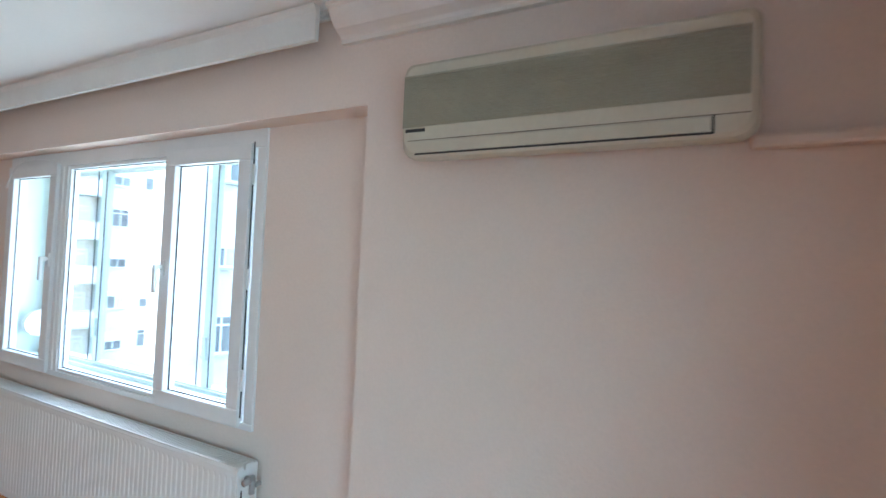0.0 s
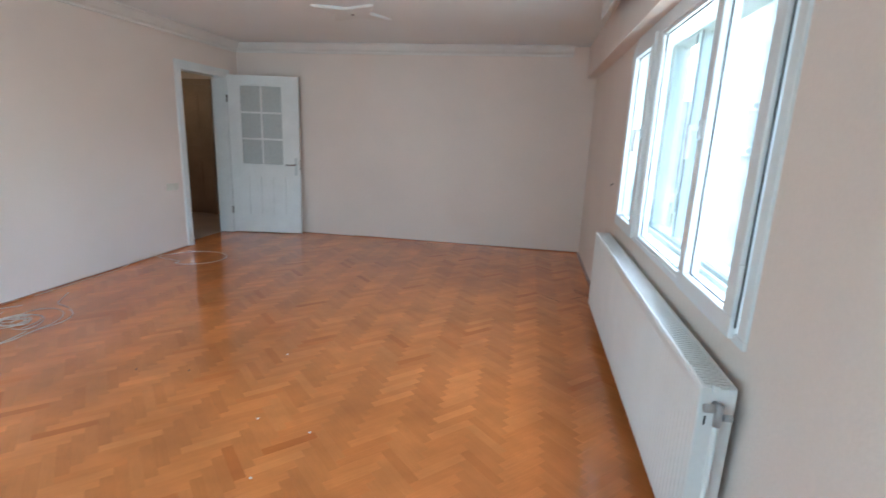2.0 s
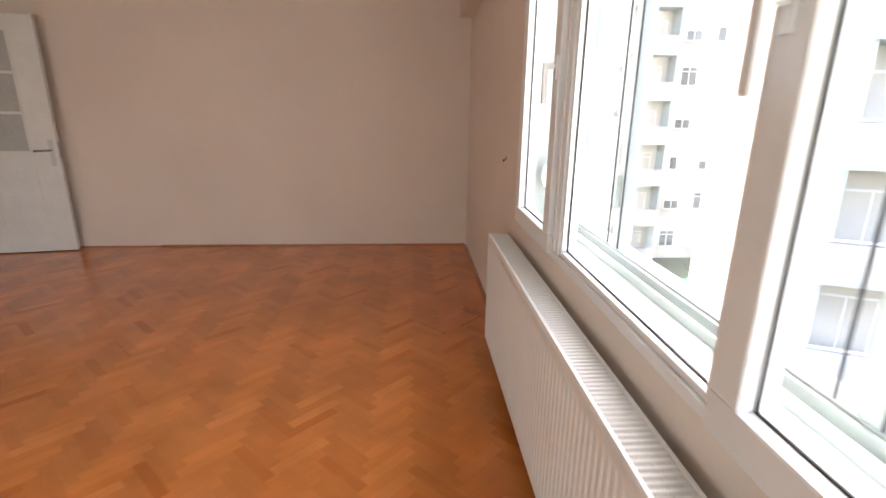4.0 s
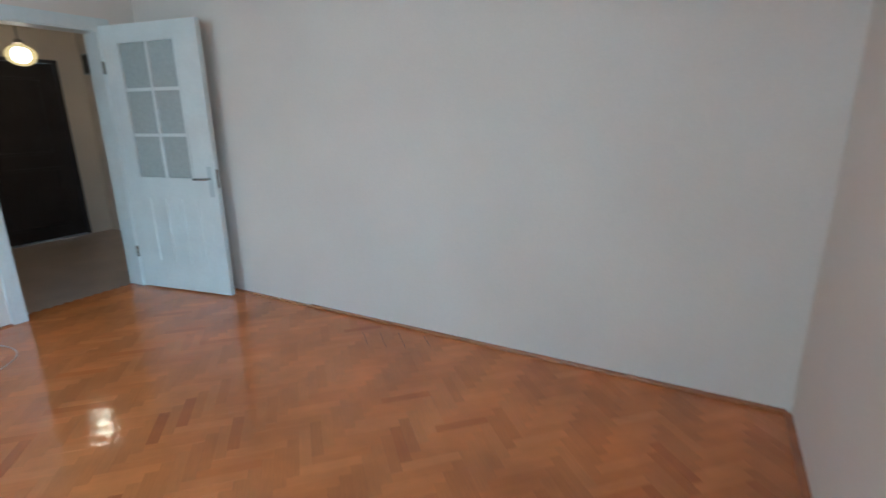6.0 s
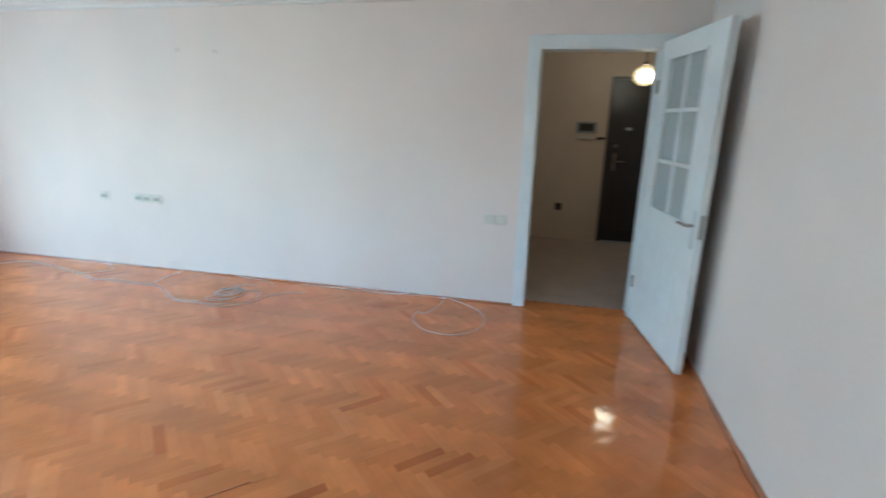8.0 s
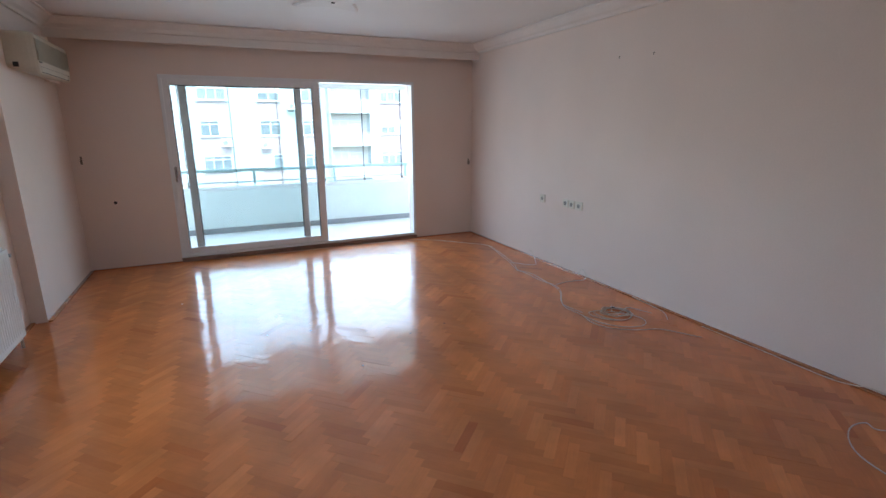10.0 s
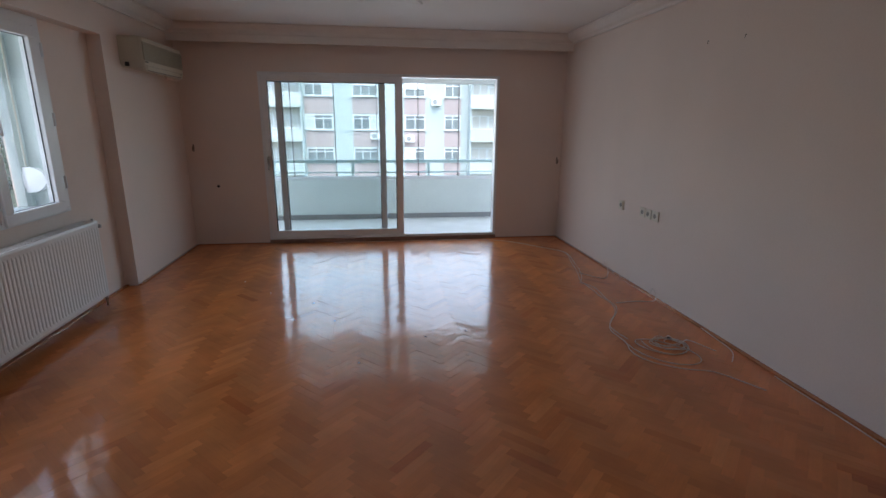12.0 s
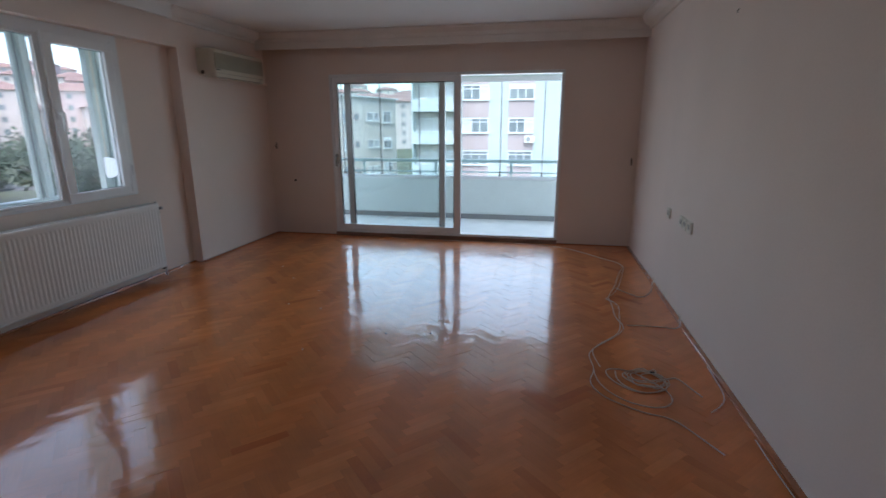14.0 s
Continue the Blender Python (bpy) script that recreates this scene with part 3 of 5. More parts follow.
def hall_door():
    w = thing("door_2", "white panelled door with six glass panes, standing open", "door", kind="structure")
    fr = part("door_frame", boxes((-0.175, 0.012, OY0 - 0.0, OY0 + 0.012, 0, OZ), (-0.175, 0.012, OY1 - 0.012, OY1, 0, OZ), (-0.175, 0.012, OY0, OY1, OZ - 0.012, OZ)), DOORW, w)
    part("architrave", boxes((0.0, 0.022, OY0 - 0.085, OY0 + 0.004, 0, OZ + 0.085), (0.0, 0.022, OY1 - 0.004, OY1 + 0.085, 0, OZ + 0.085), (0.0, 0.022, OY0 + 0.004, OY1 - 0.004, OZ - 0.004, OZ + 0.085), bevel=0.004), DOORW, w)
    part("architrave", boxes((-0.19, -0.176, OY0 - 0.085, OY0 + 0.004, 0, OZ + 0.085), (-0.19, -0.176, OY1 - 0.004, OY1 + 0.085, 0, OZ + 0.085), (-0.19, -0.176, OY0 + 0.004, OY1 - 0.004, OZ - 0.004, OZ + 0.085), bevel=0.003), DOORW, w)
    L, T, H = 0.915, 0.042, 2.045
    gx, gz = (0.16, 0.43, 0.70), (0.92, 1.25, 1.585, 1.92)
    bm = boxes((0, gx[0], 0, T, 0, H), (gx[2], L, 0, T, 0, H), (gx[0], gx[2], 0, T, 0, gz[0]), (gx[0], gx[2], 0, T, gz[3], H))
    leaf = part("leaf", bm, DOORW, w)
    leaf.matrix_basis = pose(0.03, 6.628, 0.012, 0, 0, 9.6)
    part("muntin", boxes((gx[1] - 0.012, gx[1] + 0.012, 0.004, T - 0.004, gz[0], gz[3]), bevel=0.003), DOORW, leaf)
    for z in gz[1:3]:
        part("muntin", boxes((gx[0], gx[2], 0.003, T - 0.003, z - 0.012, z + 0.012), bevel=0.003), DOORW, leaf)
    part("bead", ring("x", gx[0] - 0.012, gx[2] + 0.012, gz[0] - 0.012, gz[3] + 0.012, 0.018, -0.006, 0.01, 0.003), DOORW, leaf)
    for i in range(2):
        for j in range(3):
            part("pane", boxes((gx[i] + 0.001, gx[i + 1] - 0.001, T / 2 - 0.003, T / 2 + 0.003, gz[j] + 0.001, gz[j + 1] - 0.001)), FROST, leaf, "figured glass pane")
    for x in (0.22, 0.38, 0.545, 0.705):
        part("flute", boxes((x - 0.018, x + 0.018, -0.010, 0.001, 0.24, 0.76), bevel=0.006), DOORW, leaf, "raised upright flute")
    pl = boxes((0.845, 0.885, -0.006, 0.0, 0.79, 1.02), bevel=0.003)
    pl2 = part("handle_plate", pl, SATIN, leaf, "satin steel handle plate")
    hb = cyl((0.865, -0.002, 0.93), (0.865, -0.05, 0.93), 0.009)
    bm_cyl(hb, (0.872, -0.046, 0.93), (0.745, -0.046, 0.925), 0.009)
    part("handle", hb, STEEL, leaf, "steel lever", smooth=True)
    part("lock_case", boxes((0.898, 0.917, 0.006, 0.036, 0.86, 1.0), bevel=0.002), STEEL, leaf)
    for z in (0.3, 1.75):
        part("hinge", cyl((-0.008, -0.006, z - 0.045), (-0.008, -0.006, z + 0.045), 0.010), BRASS, leaf, "dark steel hinge")
    return w


hall_door()


def entrance_door():
    w = thing("door_3", "black steel entrance door, shut", "door", kind="structure")
    part("door_frame", boxes((-2.70, -2.63, 6.56, 6.60, 0, 2.05), (-2.70, -2.63, 7.50, 7.54, 0, 2.05), (-2.70, -2.63, 6.60, 7.50, 2.01, 2.05), bevel=0.004), BLACKD, w)
    lf = part("leaf", boxes((-2.70, -2.655, 6.602, 7.498, 0.012, 2.008), bevel=0.004), BLACKD, w)
    for z0, z1 in ((0.15, 0.85), (1.0, 1.85)):
        part("panel", ring("y", 6.75, 7.35, z0, z1, 0.03, -2.657, -2.645, 0.004), BLACKD, lf)
    part("handle_plate", boxes((-2.655, -2.645, 6.66, 6.70, 0.92, 1.14), bevel=0.003), STEEL, lf)
    part("handle", boxes((-2.62, -2.60, 6.67, 6.80, 1.03, 1.05), (-2.645, -2.60, 6.67, 6.69, 1.03, 1.05), bevel=0.004), STEEL, lf)
    part("lock", cyl((-2.655, 6.68, 1.23), (-2.64, 6.68, 1.23), 0.02), STEEL, lf)
    part("number_plate", boxes((-2.655, -2.648, 6.76, 6.85, 1.42, 1.455), bevel=0.002), CHROME, lf, "small bright plate")
    part("threshold", boxes((-2.70, -2.62, 6.60, 7.50, -0.004, 0.011)), CHROME, w, "bright metal threshold")
    return w


entrance_door()


def radiator():
    w = thing("radiator", "long white ribbed panel radiator under the window", "radiator")
    y0, y1, z0, z1, xf, xb = 2.075, 4.62, 0.10, 0.703, 4.512, 4.615
    bm = bmesh.new()
    n = int((y1 - y0 - 0.06) / 0.0333)
    cols = []
    step = (y1 - y0 - 0.012) / n
    for i in range(n):
        ya = y0 + 0.006 + i * step
        for f, o in ((0.0, 0.0), (0.40, 0.0), (0.62, 0.003), (0.78, 0.003)):
            cols.append((ya + f * step, o))
    cols.append((y1 - 0.006, 0.0))
    rows = ((z0, 0.004, 0), (z0 + 0.012, 0, 0), (z0 + 0.035, 0, 0), (z0 + 0.055, 0, 1), (z1 - 0.055, 0, 1), (z1 - 0.035, 0, 0), (z1 - 0.012, 0, 0), (z1, 0.004, 0))
    grid = [[bm.verts.new((xf + dx + o * k, y, z)) for y, o in cols] for z, dx, k in rows]
    for r0, r1 in zip(grid, grid[1:]):
        for i in range(len(cols) - 1):
            bm.faces.new((r0[i], r1[i], r1[i + 1], r0[i + 1]))
    bmesh.ops.recalc_face_normals(bm, faces=bm.faces)
    geo = bmesh.ops.solidify(bm, geom=bm.faces[:], thickness=-0.006)
    part("front_panel", bm, RADW, w, "ribbed enamelled front")
    part("back_panel", boxes((xb - 0.016, xb, y0 + 0.006, y1 - 0.006, z0, z1 - 0.012), bevel=0.003), RADW, w)
    for a, b in ((y0, y0 + 0.006), (y1 - 0.006, y1)):
        part("side_panel", boxes((xf + 0.002, xb, a, b, z0 + 0.02, z1 + 0.002), bevel=0.002), RADW, w)
    part("slot", boxes((xf + 0.02, xf + 0.026, y0 - 0.0015, y0, 0.58, 0.61)), DARK, w)
    gr = boxes((xf + 0.002, xf + 0.012, y0 + 0.006, y1 - 0.006, z1, z1 + 0.004), (xb - 0.010, xb, y0 + 0.006, y1 - 0.006, z1, z1 + 0.004))
    part("top_grille", gr, RADW, w)
    bm = bmesh.new()
    k = int((y1 - y0 - 0.02) / 0.019)
    for i in range(k):
        y = y0 + 0.012 + i * 0.019
        bm_box(bm, xf + 0.012, xb - 0.010, y, y + 0.011, z1 - 0.002, z1 + 0.003)
    part("grille_slats", bm, RADW, w)["kind"] = "stuff"
    # plain block, its dark colour stands for shade between the slats
    part("convector_core", boxes((xf + 0.03, xb - 0.03, y0 + 0.03, y1 - 0.03, z0 + 0.03, z1 - 0.03)), WELLSHADE, w, "convector core coloured dark for the shade inside")
    v = part("valve", bm_cyl(cyl((xf + 0.045, y0, 0.655), (xf + 0.045, y0 - 0.045, 0.655), 0.010), (xf + 0.045, y0 - 0.035, 0.67), (xf + 0.045, y0 - 0.035, 0.60), 0.012), CHROME, w, "chromed valve", smooth=True)
    part("valve_head", cyl((xf + 0.03, y0 - 0.035, 0.655), (xf + 0.002, y0 - 0.035, 0.655), 0.013), CHROME, v, smooth=True)
    part("union_nut", cyl((xf + 0.06, y0 - 0.035, 0.63), (xf + 0.085, y0 - 0.035, 0.63), 0.012, seg=6), CHROME, v)
    part("pipe", cyl((xf + 0.045, y0 - 0.035, 0.60), (xf + 0.045, y0 - 0.035, 0.0), 0.009), RADW, w, smooth=True)
    part("bleed_valve", boxes((xf + 0.03, xf + 0.05, y0 - 0.012, y0, z1 - 0.01, z1 + 0.016), bevel=0.003), RADW, w)
    part("lower_plug", boxes((xf + 0.035, xf + 0.06, y0 - 0.03, y0, 0.07, 0.12), bevel=0.004), DARK, w)
    part("bracket", boxes((xb, XR - 0.002, y0 + 0.2, y0 + 0.24, 0.2, 0.6)), STEEL, w)
    part("bracket", boxes((xb, XR - 0.002, y1 - 0.24, y1 - 0.2, 0.2, 0.6)), STEEL, w)
    return w


radiator()


def air_conditioner():
    w = thing("air_conditioner", "aged cream wall air conditioner with a grey louvred grille", "air conditioner")
    y0, y1, zb, zt, xf = 0.345, 1.272, 1.866, 2.172, 4.345
    # a shell whose corners are round, small above and large below, whose underside climbs back to the wall
    bm = bmesh.new()

    def outline(x, inset):
        pts = []
        for cy, cz, r, a0 in ((y0, zb, 0.045, 180), (y1, zb, 0.055, 270), (y1, zt, 0.028, 0), (y0, zt, 0.028, 90)):
            sy, sz = (1 if cy == y0 else -1), (1 if cz == zb else -1)
            for q in range(6):
                a = radians(a0 + 18 * q)
                pts.append((cy + sy * (r + inset) + (r * math.cos(a)), cz + sz * (r + inset) + r * math.sin(a)))
        lift = 0.042 * (x - xf) / (XE - xf)
        return [bm.verts.new((x, y, z + lift * max(0.0, 1 - (z - zb) / 0.12))) for y, z in pts]

    loops = [outline(x, i) for x, i in ((XE, 0.0), (xf + 0.05, 0.0), (xf + 0.022, 0.004), (xf + 0.007, 0.011), (xf, 0.021))]
    k = len(loops[0])
    for a, b in zip(loops, loops[1:]):
        for i in range(k):
            bm.faces.new((a[i], a[(i + 1) % k], b[(i + 1) % k], b[i]))
    bm.faces.new(loops[0][::-1])
    bm.faces.new(loops[-1])
    bmesh.ops.recalc_face_normals(bm, faces=bm.faces)
    part("body", bm, ACBODY, w, smooth=False)
    bm = bmesh.new()
    nl = 22
    za, zz = zb + 0.105, zt - 0.050
    for i in range(nl):
        z = za + (zz - za) * i / nl
        bm_box(bm, xf - 0.005, xf + 0.012, y0 + 0.028, y1 - 0.016, z, z + (zz - za) / nl * 0.62)
    part("grille_slats", bm, ACGRILL, w, "fine grey louvres")["kind"] = "stuff"
    part("grille_back", boxes((xf - 0.0015, xf + 0.014, y0 + 0.024, y1 - 0.014, za - 0.002, zz + 0.002)), ACGRILL, w)
    part("louvre", boxes((xf - 0.003, xf + 0.022, y0 + 0.098, y1 - 0.055, zb + 0.025, zb + 0.060), bevel=0.003), ACBODY, w, "long cream outlet flap")
    part("outlet_slit", boxes((xf - 0.001, xf + 0.04, y0 + 0.094, y1 - 0.06, zb + 0.0195, zb + 0.0245)), DARK, w)
    part("flap_seam", boxes((xf - 0.001, xf + 0.02, y0 + 0.022, y1 - 0.035, zb + 0.0615, zb + 0.0638)), BRASS, w, "thin dark seam over the flap")
    part("slit", boxes((xf - 0.004, xf + 0.012, y0 + 0.092, y0 + 0.096, zb + 0.020, zb + 0.062)), DARK, w)
    part("badge", boxes((xf - 0.003, xf + 0.004, y1 - 0.091, y1 - 0.026, zb + 0.088, zb + 0.097)), DARK, w, "small dark maker's badge")
    part("knockout", boxes((XE - 0.075, XE - 0.04, y1 - 0.002, y1 + 0.003, zb + 0.05, zb + 0.085)), DARK, w, "dark pipe opening in the side")
    pc = part("pipe_cover", boxes((XE - 0.035, XE, 0.0, y0 + 0.01, zb + 0.018, zb + 0.054), bevel=0.01), WALL, w, "painted pipe trunking to the corner")
    return w


air_conditioner()


# ---------------- outside ----------------
GZ = -9.5


def hill(x, y):
    """Height of the ground: level round the buildings, rising to hills on the south side."""
    a, r = math.atan2(x, y), math.hypot(x, y)
    south = max(0.0, min(1.0, (0.45 - math.cos(a)) / 0.5))
    rise = max(0.0, min(1.0, (r - 130) / 270)) * south
    return GZ + rise * 40 * (0.8 + 0.2 * math.sin(3 * a + 1)) * (0.92 + 0.08 * math.sin(11 * a + r * 0.01))


def ground():
    bm = bmesh.new()
    rings = [0, 6, 12, 25, 50, 80, 120, 150, 180, 220, 270, 340, 420, 520, 700, 1000, 1600, 3000]
    seg = 72
    prev = None
    for r in rings:
        row = []
        for i in range(seg):
            a = 2 * math.pi * i / seg
            x, y = r * math.sin(a), r * math.cos(a)
            row.append(bm.verts.new((x, y, hill(x, y))))
            if r == 0:
                break
        if prev:
            for i in range(seg):
                if len(prev) == 1:
                    bm.faces.new((prev[0], row[(i + 1) % seg], row[i]))
                else:
                    bm.faces.new((prev[i], prev[(i + 1) % seg], row[(i + 1) % seg], row[i]))
        prev = row
    bmesh.ops.recalc_face_normals(bm, faces=bm.faces)
    return solid("ground", bm, GRASS, "grassy ground rising to distant hills", "ground", "structure", smooth=True)


ground()


def strip(name, p, q, w, material, label, category, lift=0.05):
    d = Vector((q[0] - p[0], q[1] - p[1], 0))
    n = Vector((-d.y, d.x, 0)).normalized() * w / 2
    bm = bmesh.new()
    vs = [bm.verts.new((v[0] + s * n.x, v[1] + s * n.y, GZ + lift)) for v, s in ((p, 1), (p, -1), (q, -1), (q, 1))]
    f = bm.faces.new(vs)
    r = bmesh.ops.extrude_face_region(bm, geom=[f])
    for v in r["geom"]:
        if isinstance(v, bmesh.types.BMVert):
            v.co.z -= 0.3
    bmesh.ops.recalc_face_normals(bm, faces=bm.faces)
    return solid(name, bm, material, label, category, "structure")


strip("road", (46, -100), (118, -58), 16, ASPH, "grey asphalt car park strip", "road")
strip("pavement", (9, 20), (40, 30), 9, FACC, "pale paved yard between the buildings", "pavement")
strip("road", (-60, -28), (70, -28), 9, ASPH, "grey asphalt street below the balcony", "road")


def facade_window(parent, x, w, z, h, rnd, closed, glass=None):
    """A white casement window in its frame, with a transom, a sill and sometimes a shutter or a net curtain."""
    win = part("window", ring("x", x, x + w, z, z + h, 0.07, -0.05, 0.03, 0), PVC, parent)
    k = 3 if w > 1.9 else 2
    ws = (w - 0.14) / k
    for i in range(k):
        m = CURT if rnd.random() < 0.25 else (glass or PANE)
        part("pane", boxes((x + 0.07 + i * ws + (0.03 if i else 0), x + 0.07 + (i + 1) * ws, -0.012, -0.004, z + 0.07, z + h - 0.07)), m, win)
        if i:
            part("mullion", boxes((x + 0.07 + i * ws - 0.03, x + 0.07 + i * ws + 0.03, -0.045, 0.0, z + 0.07, z + h - 0.07)), PVC, win)
    if h < 1.4 and w > 1.0:
        part("transom", boxes((x + 0.07, x + w - 0.07, -0.046, 0.0, z + h * 0.72, z + h * 0.72 + 0.06)), PVC, win)
    if closed:
        part("shutter", boxes((x + 0.02, x + w - 0.02, -0.07, -0.052, z + h * closed, z + h)), PVC, win, "half lowered white shutter")
    part("sill", boxes((x - 0.08, x + w + 0.08, -0.16, 0.0, z - 0.08, z)), FACW, win)
    return win


def apartment_block(name, label, origin, turn, width, depth, z0, floors, fh, cols, wallm, panelm, seed, base=0.0, parapet=0.9):
    """A block whose front is its local -y side. cols: (x, width, kind); w: window, p: window over a coloured panel, b: balcony, s: small window, o: round window."""
    rnd = random.Random(seed)
    glass = PANED if wallm is FACN else PANE
    t = thing(name, label, "apartment building", at=pose(origin[0], origin[1], z0, 0, 0, turn))
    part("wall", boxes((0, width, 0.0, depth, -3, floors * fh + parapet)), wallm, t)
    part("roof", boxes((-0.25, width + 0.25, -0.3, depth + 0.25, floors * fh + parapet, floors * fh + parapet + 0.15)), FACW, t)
    for f in range(floors):
        z = f * fh
        for x, w, kind in cols:
            if kind in "wp":
                facade_window(t, x, w, z + 0.9, 1.3, rnd, rnd.choice((0, 0, 0, 0.5, 0.7)), glass)
            if kind == "p":
                part("panel", boxes((x - 0.03, x + w + 0.03, -0.04, 0.0, z - 0.62, z + 0.80)), panelm, t, "dusty pink rendered panel")
            if kind == "s":
                facade_window(t, x, w, z + 1.1, 0.9, rnd, 0, glass)
            if kind == "o":
                bm = cyl((x + w / 2, 0.02, z + 1.5), (x + w / 2, -0.06, z + 1.5), w / 2, seg=20)
                o = part("window", bm, FACP, t, "round window")
                part("pane", cyl((x + w / 2, -0.05, z + 1.5), (x + w / 2, -0.07, z + 1.5), w / 2 - 0.12, seg=20), PANE, o)
            if kind == "b":
                b = part("balcony", boxes((x, x + w, -1.25, 0.0, z - 0.12, z + 0.03)), FACW, t)
                part("parapet", boxes((x, x + w, -1.25, -1.15, z + 0.03, z + 0.95), (x, x + 0.1, -1.15, 0, z + 0.03, z + 0.95), (x + w - 0.1, x + w, -1.15, 0, z + 0.03, z + 0.95)), wallm if rnd.random() < 0.7 else CURT, b)
                part("handrail", boxes((x, x + w, -1.23, -1.17, z + 1.02, z + 1.07)), ALU, b)
                # added panel, its FACN tone stands for the shaded recess
                part("shade_panel", boxes((x + 0.1, x + w - 0.1, -0.035, 0.0, z + 0.03, z + 2.75)), FACN, b, "panel put in for the shade inside the balcony")
                for px in (x, x + w - 0.12):
                    part("side_wall", boxes((px, px + 0.12, -1.15, 0.0, z + 0.95, z + 2.78)), FACW, b)
                facade_window(t, x + 0.35, 1.5, z + 0.1, 2.1, rnd, 0, glass)
                if w > 3:
                    facade_window(t, x + w - 1.9, 1.4, z + 0.9, 1.25, rnd, 0, glass)
    return t


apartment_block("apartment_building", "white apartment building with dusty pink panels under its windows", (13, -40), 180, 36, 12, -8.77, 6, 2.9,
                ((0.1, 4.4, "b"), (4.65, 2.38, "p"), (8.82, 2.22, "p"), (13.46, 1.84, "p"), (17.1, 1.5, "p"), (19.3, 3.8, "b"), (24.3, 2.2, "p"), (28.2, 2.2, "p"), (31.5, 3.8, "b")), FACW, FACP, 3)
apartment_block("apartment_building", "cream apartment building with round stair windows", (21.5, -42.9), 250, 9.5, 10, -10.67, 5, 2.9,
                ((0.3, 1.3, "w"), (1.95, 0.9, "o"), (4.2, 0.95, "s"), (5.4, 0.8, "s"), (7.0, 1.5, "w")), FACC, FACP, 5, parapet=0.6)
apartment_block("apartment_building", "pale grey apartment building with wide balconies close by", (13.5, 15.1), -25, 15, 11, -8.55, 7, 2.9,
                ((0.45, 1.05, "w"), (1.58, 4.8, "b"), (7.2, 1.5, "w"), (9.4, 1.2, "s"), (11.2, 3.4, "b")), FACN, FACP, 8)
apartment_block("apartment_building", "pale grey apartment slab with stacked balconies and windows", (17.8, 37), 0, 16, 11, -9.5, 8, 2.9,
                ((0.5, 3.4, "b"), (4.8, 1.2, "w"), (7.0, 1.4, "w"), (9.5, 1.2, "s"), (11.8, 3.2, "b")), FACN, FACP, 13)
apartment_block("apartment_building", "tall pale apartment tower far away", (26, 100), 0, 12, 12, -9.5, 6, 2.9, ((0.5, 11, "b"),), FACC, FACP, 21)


def house(x, y, w, d, floors, turn, seed):
    rnd = random.Random(seed)
    t = thing("house", "distant pale house with a red tiled hip roof", "house", "hillside houses", at=pose(x, y, hill(x, y) - 1.0, 0, 0, turn))
    h = floors * 2.9 + 1.0
    part("wall", boxes((-w / 2, w / 2, -d / 2, d / 2, -4, h)), rnd.choice((HOUSEW, HOUSEW, FACC, FACP)), t)
    bm = bmesh.new()
    o = 0.6
    c = [bm.verts.new(v) for v in ((-w / 2 - o, -d / 2 - o, h), (w / 2 + o, -d / 2 - o, h), (w / 2 + o, d / 2 + o, h), (-w / 2 - o, d / 2 + o, h))]
    r0, r1 = bm.verts.new((-w / 2 + d / 2, 0, h + d * 0.22)), bm.verts.new((w / 2 - d / 2, 0, h + d * 0.22))
    for fc in ((c[0], c[1], r1, r0), (c[2], c[3], r0, r1), (c[1], c[2], r1), (c[3], c[0], r0), (c[3], c[2], c[1], c[0])):
        bm.faces.new(fc)
    part("roof", bm, ROOFT, t)
    n = max(2, int(w / 4))
    for f in range(floors):
        for i in range(n):
            xw = -w / 2 + (i + 0.5) * w / n
            part("window", boxes((xw - 0.6, xw + 0.6, -d / 2 - 0.03, -d / 2 + 0.05, 1.9 + f * 2.9, 3.2 + f * 2.9)), PANE, t)
    return t


hr = random.Random(4)
for i in range(58):
    r = 165 + 4.2 * i + hr.uniform(-8, 8)
    ang = 112 + (i * 37) % 84 + hr.uniform(-1, 1)
    a = radians(ang)
    house(r * math.sin(a), r * math.cos(a), hr.uniform(11, 22), hr.uniform(9, 11), hr.choice((2, 3, 3, 4)), hr.uniform(-30, 30) - ang, i)


for i in range(9):
    a = radians(113 + 6.2 * i)
    house(168 * math.sin(a), 168 * math.cos(a), 16, 11, 5, -113 - 6.2 * i + hr.uniform(-8, 8), 100 + i)
for i in range(64):
    r = 150 + 3.6 * i + hr.uniform(-6, 6)
    ang = 112 + (i * 23) % 60 + hr.uniform(-1, 1)
    a = radians(ang)
    house(r * math.sin(a), r * math.cos(a), hr.uniform(12, 20), hr.uniform(9, 11), hr.choice((3, 4, 4, 5)), hr.uniform(-25, 25) - ang, 200 + i)


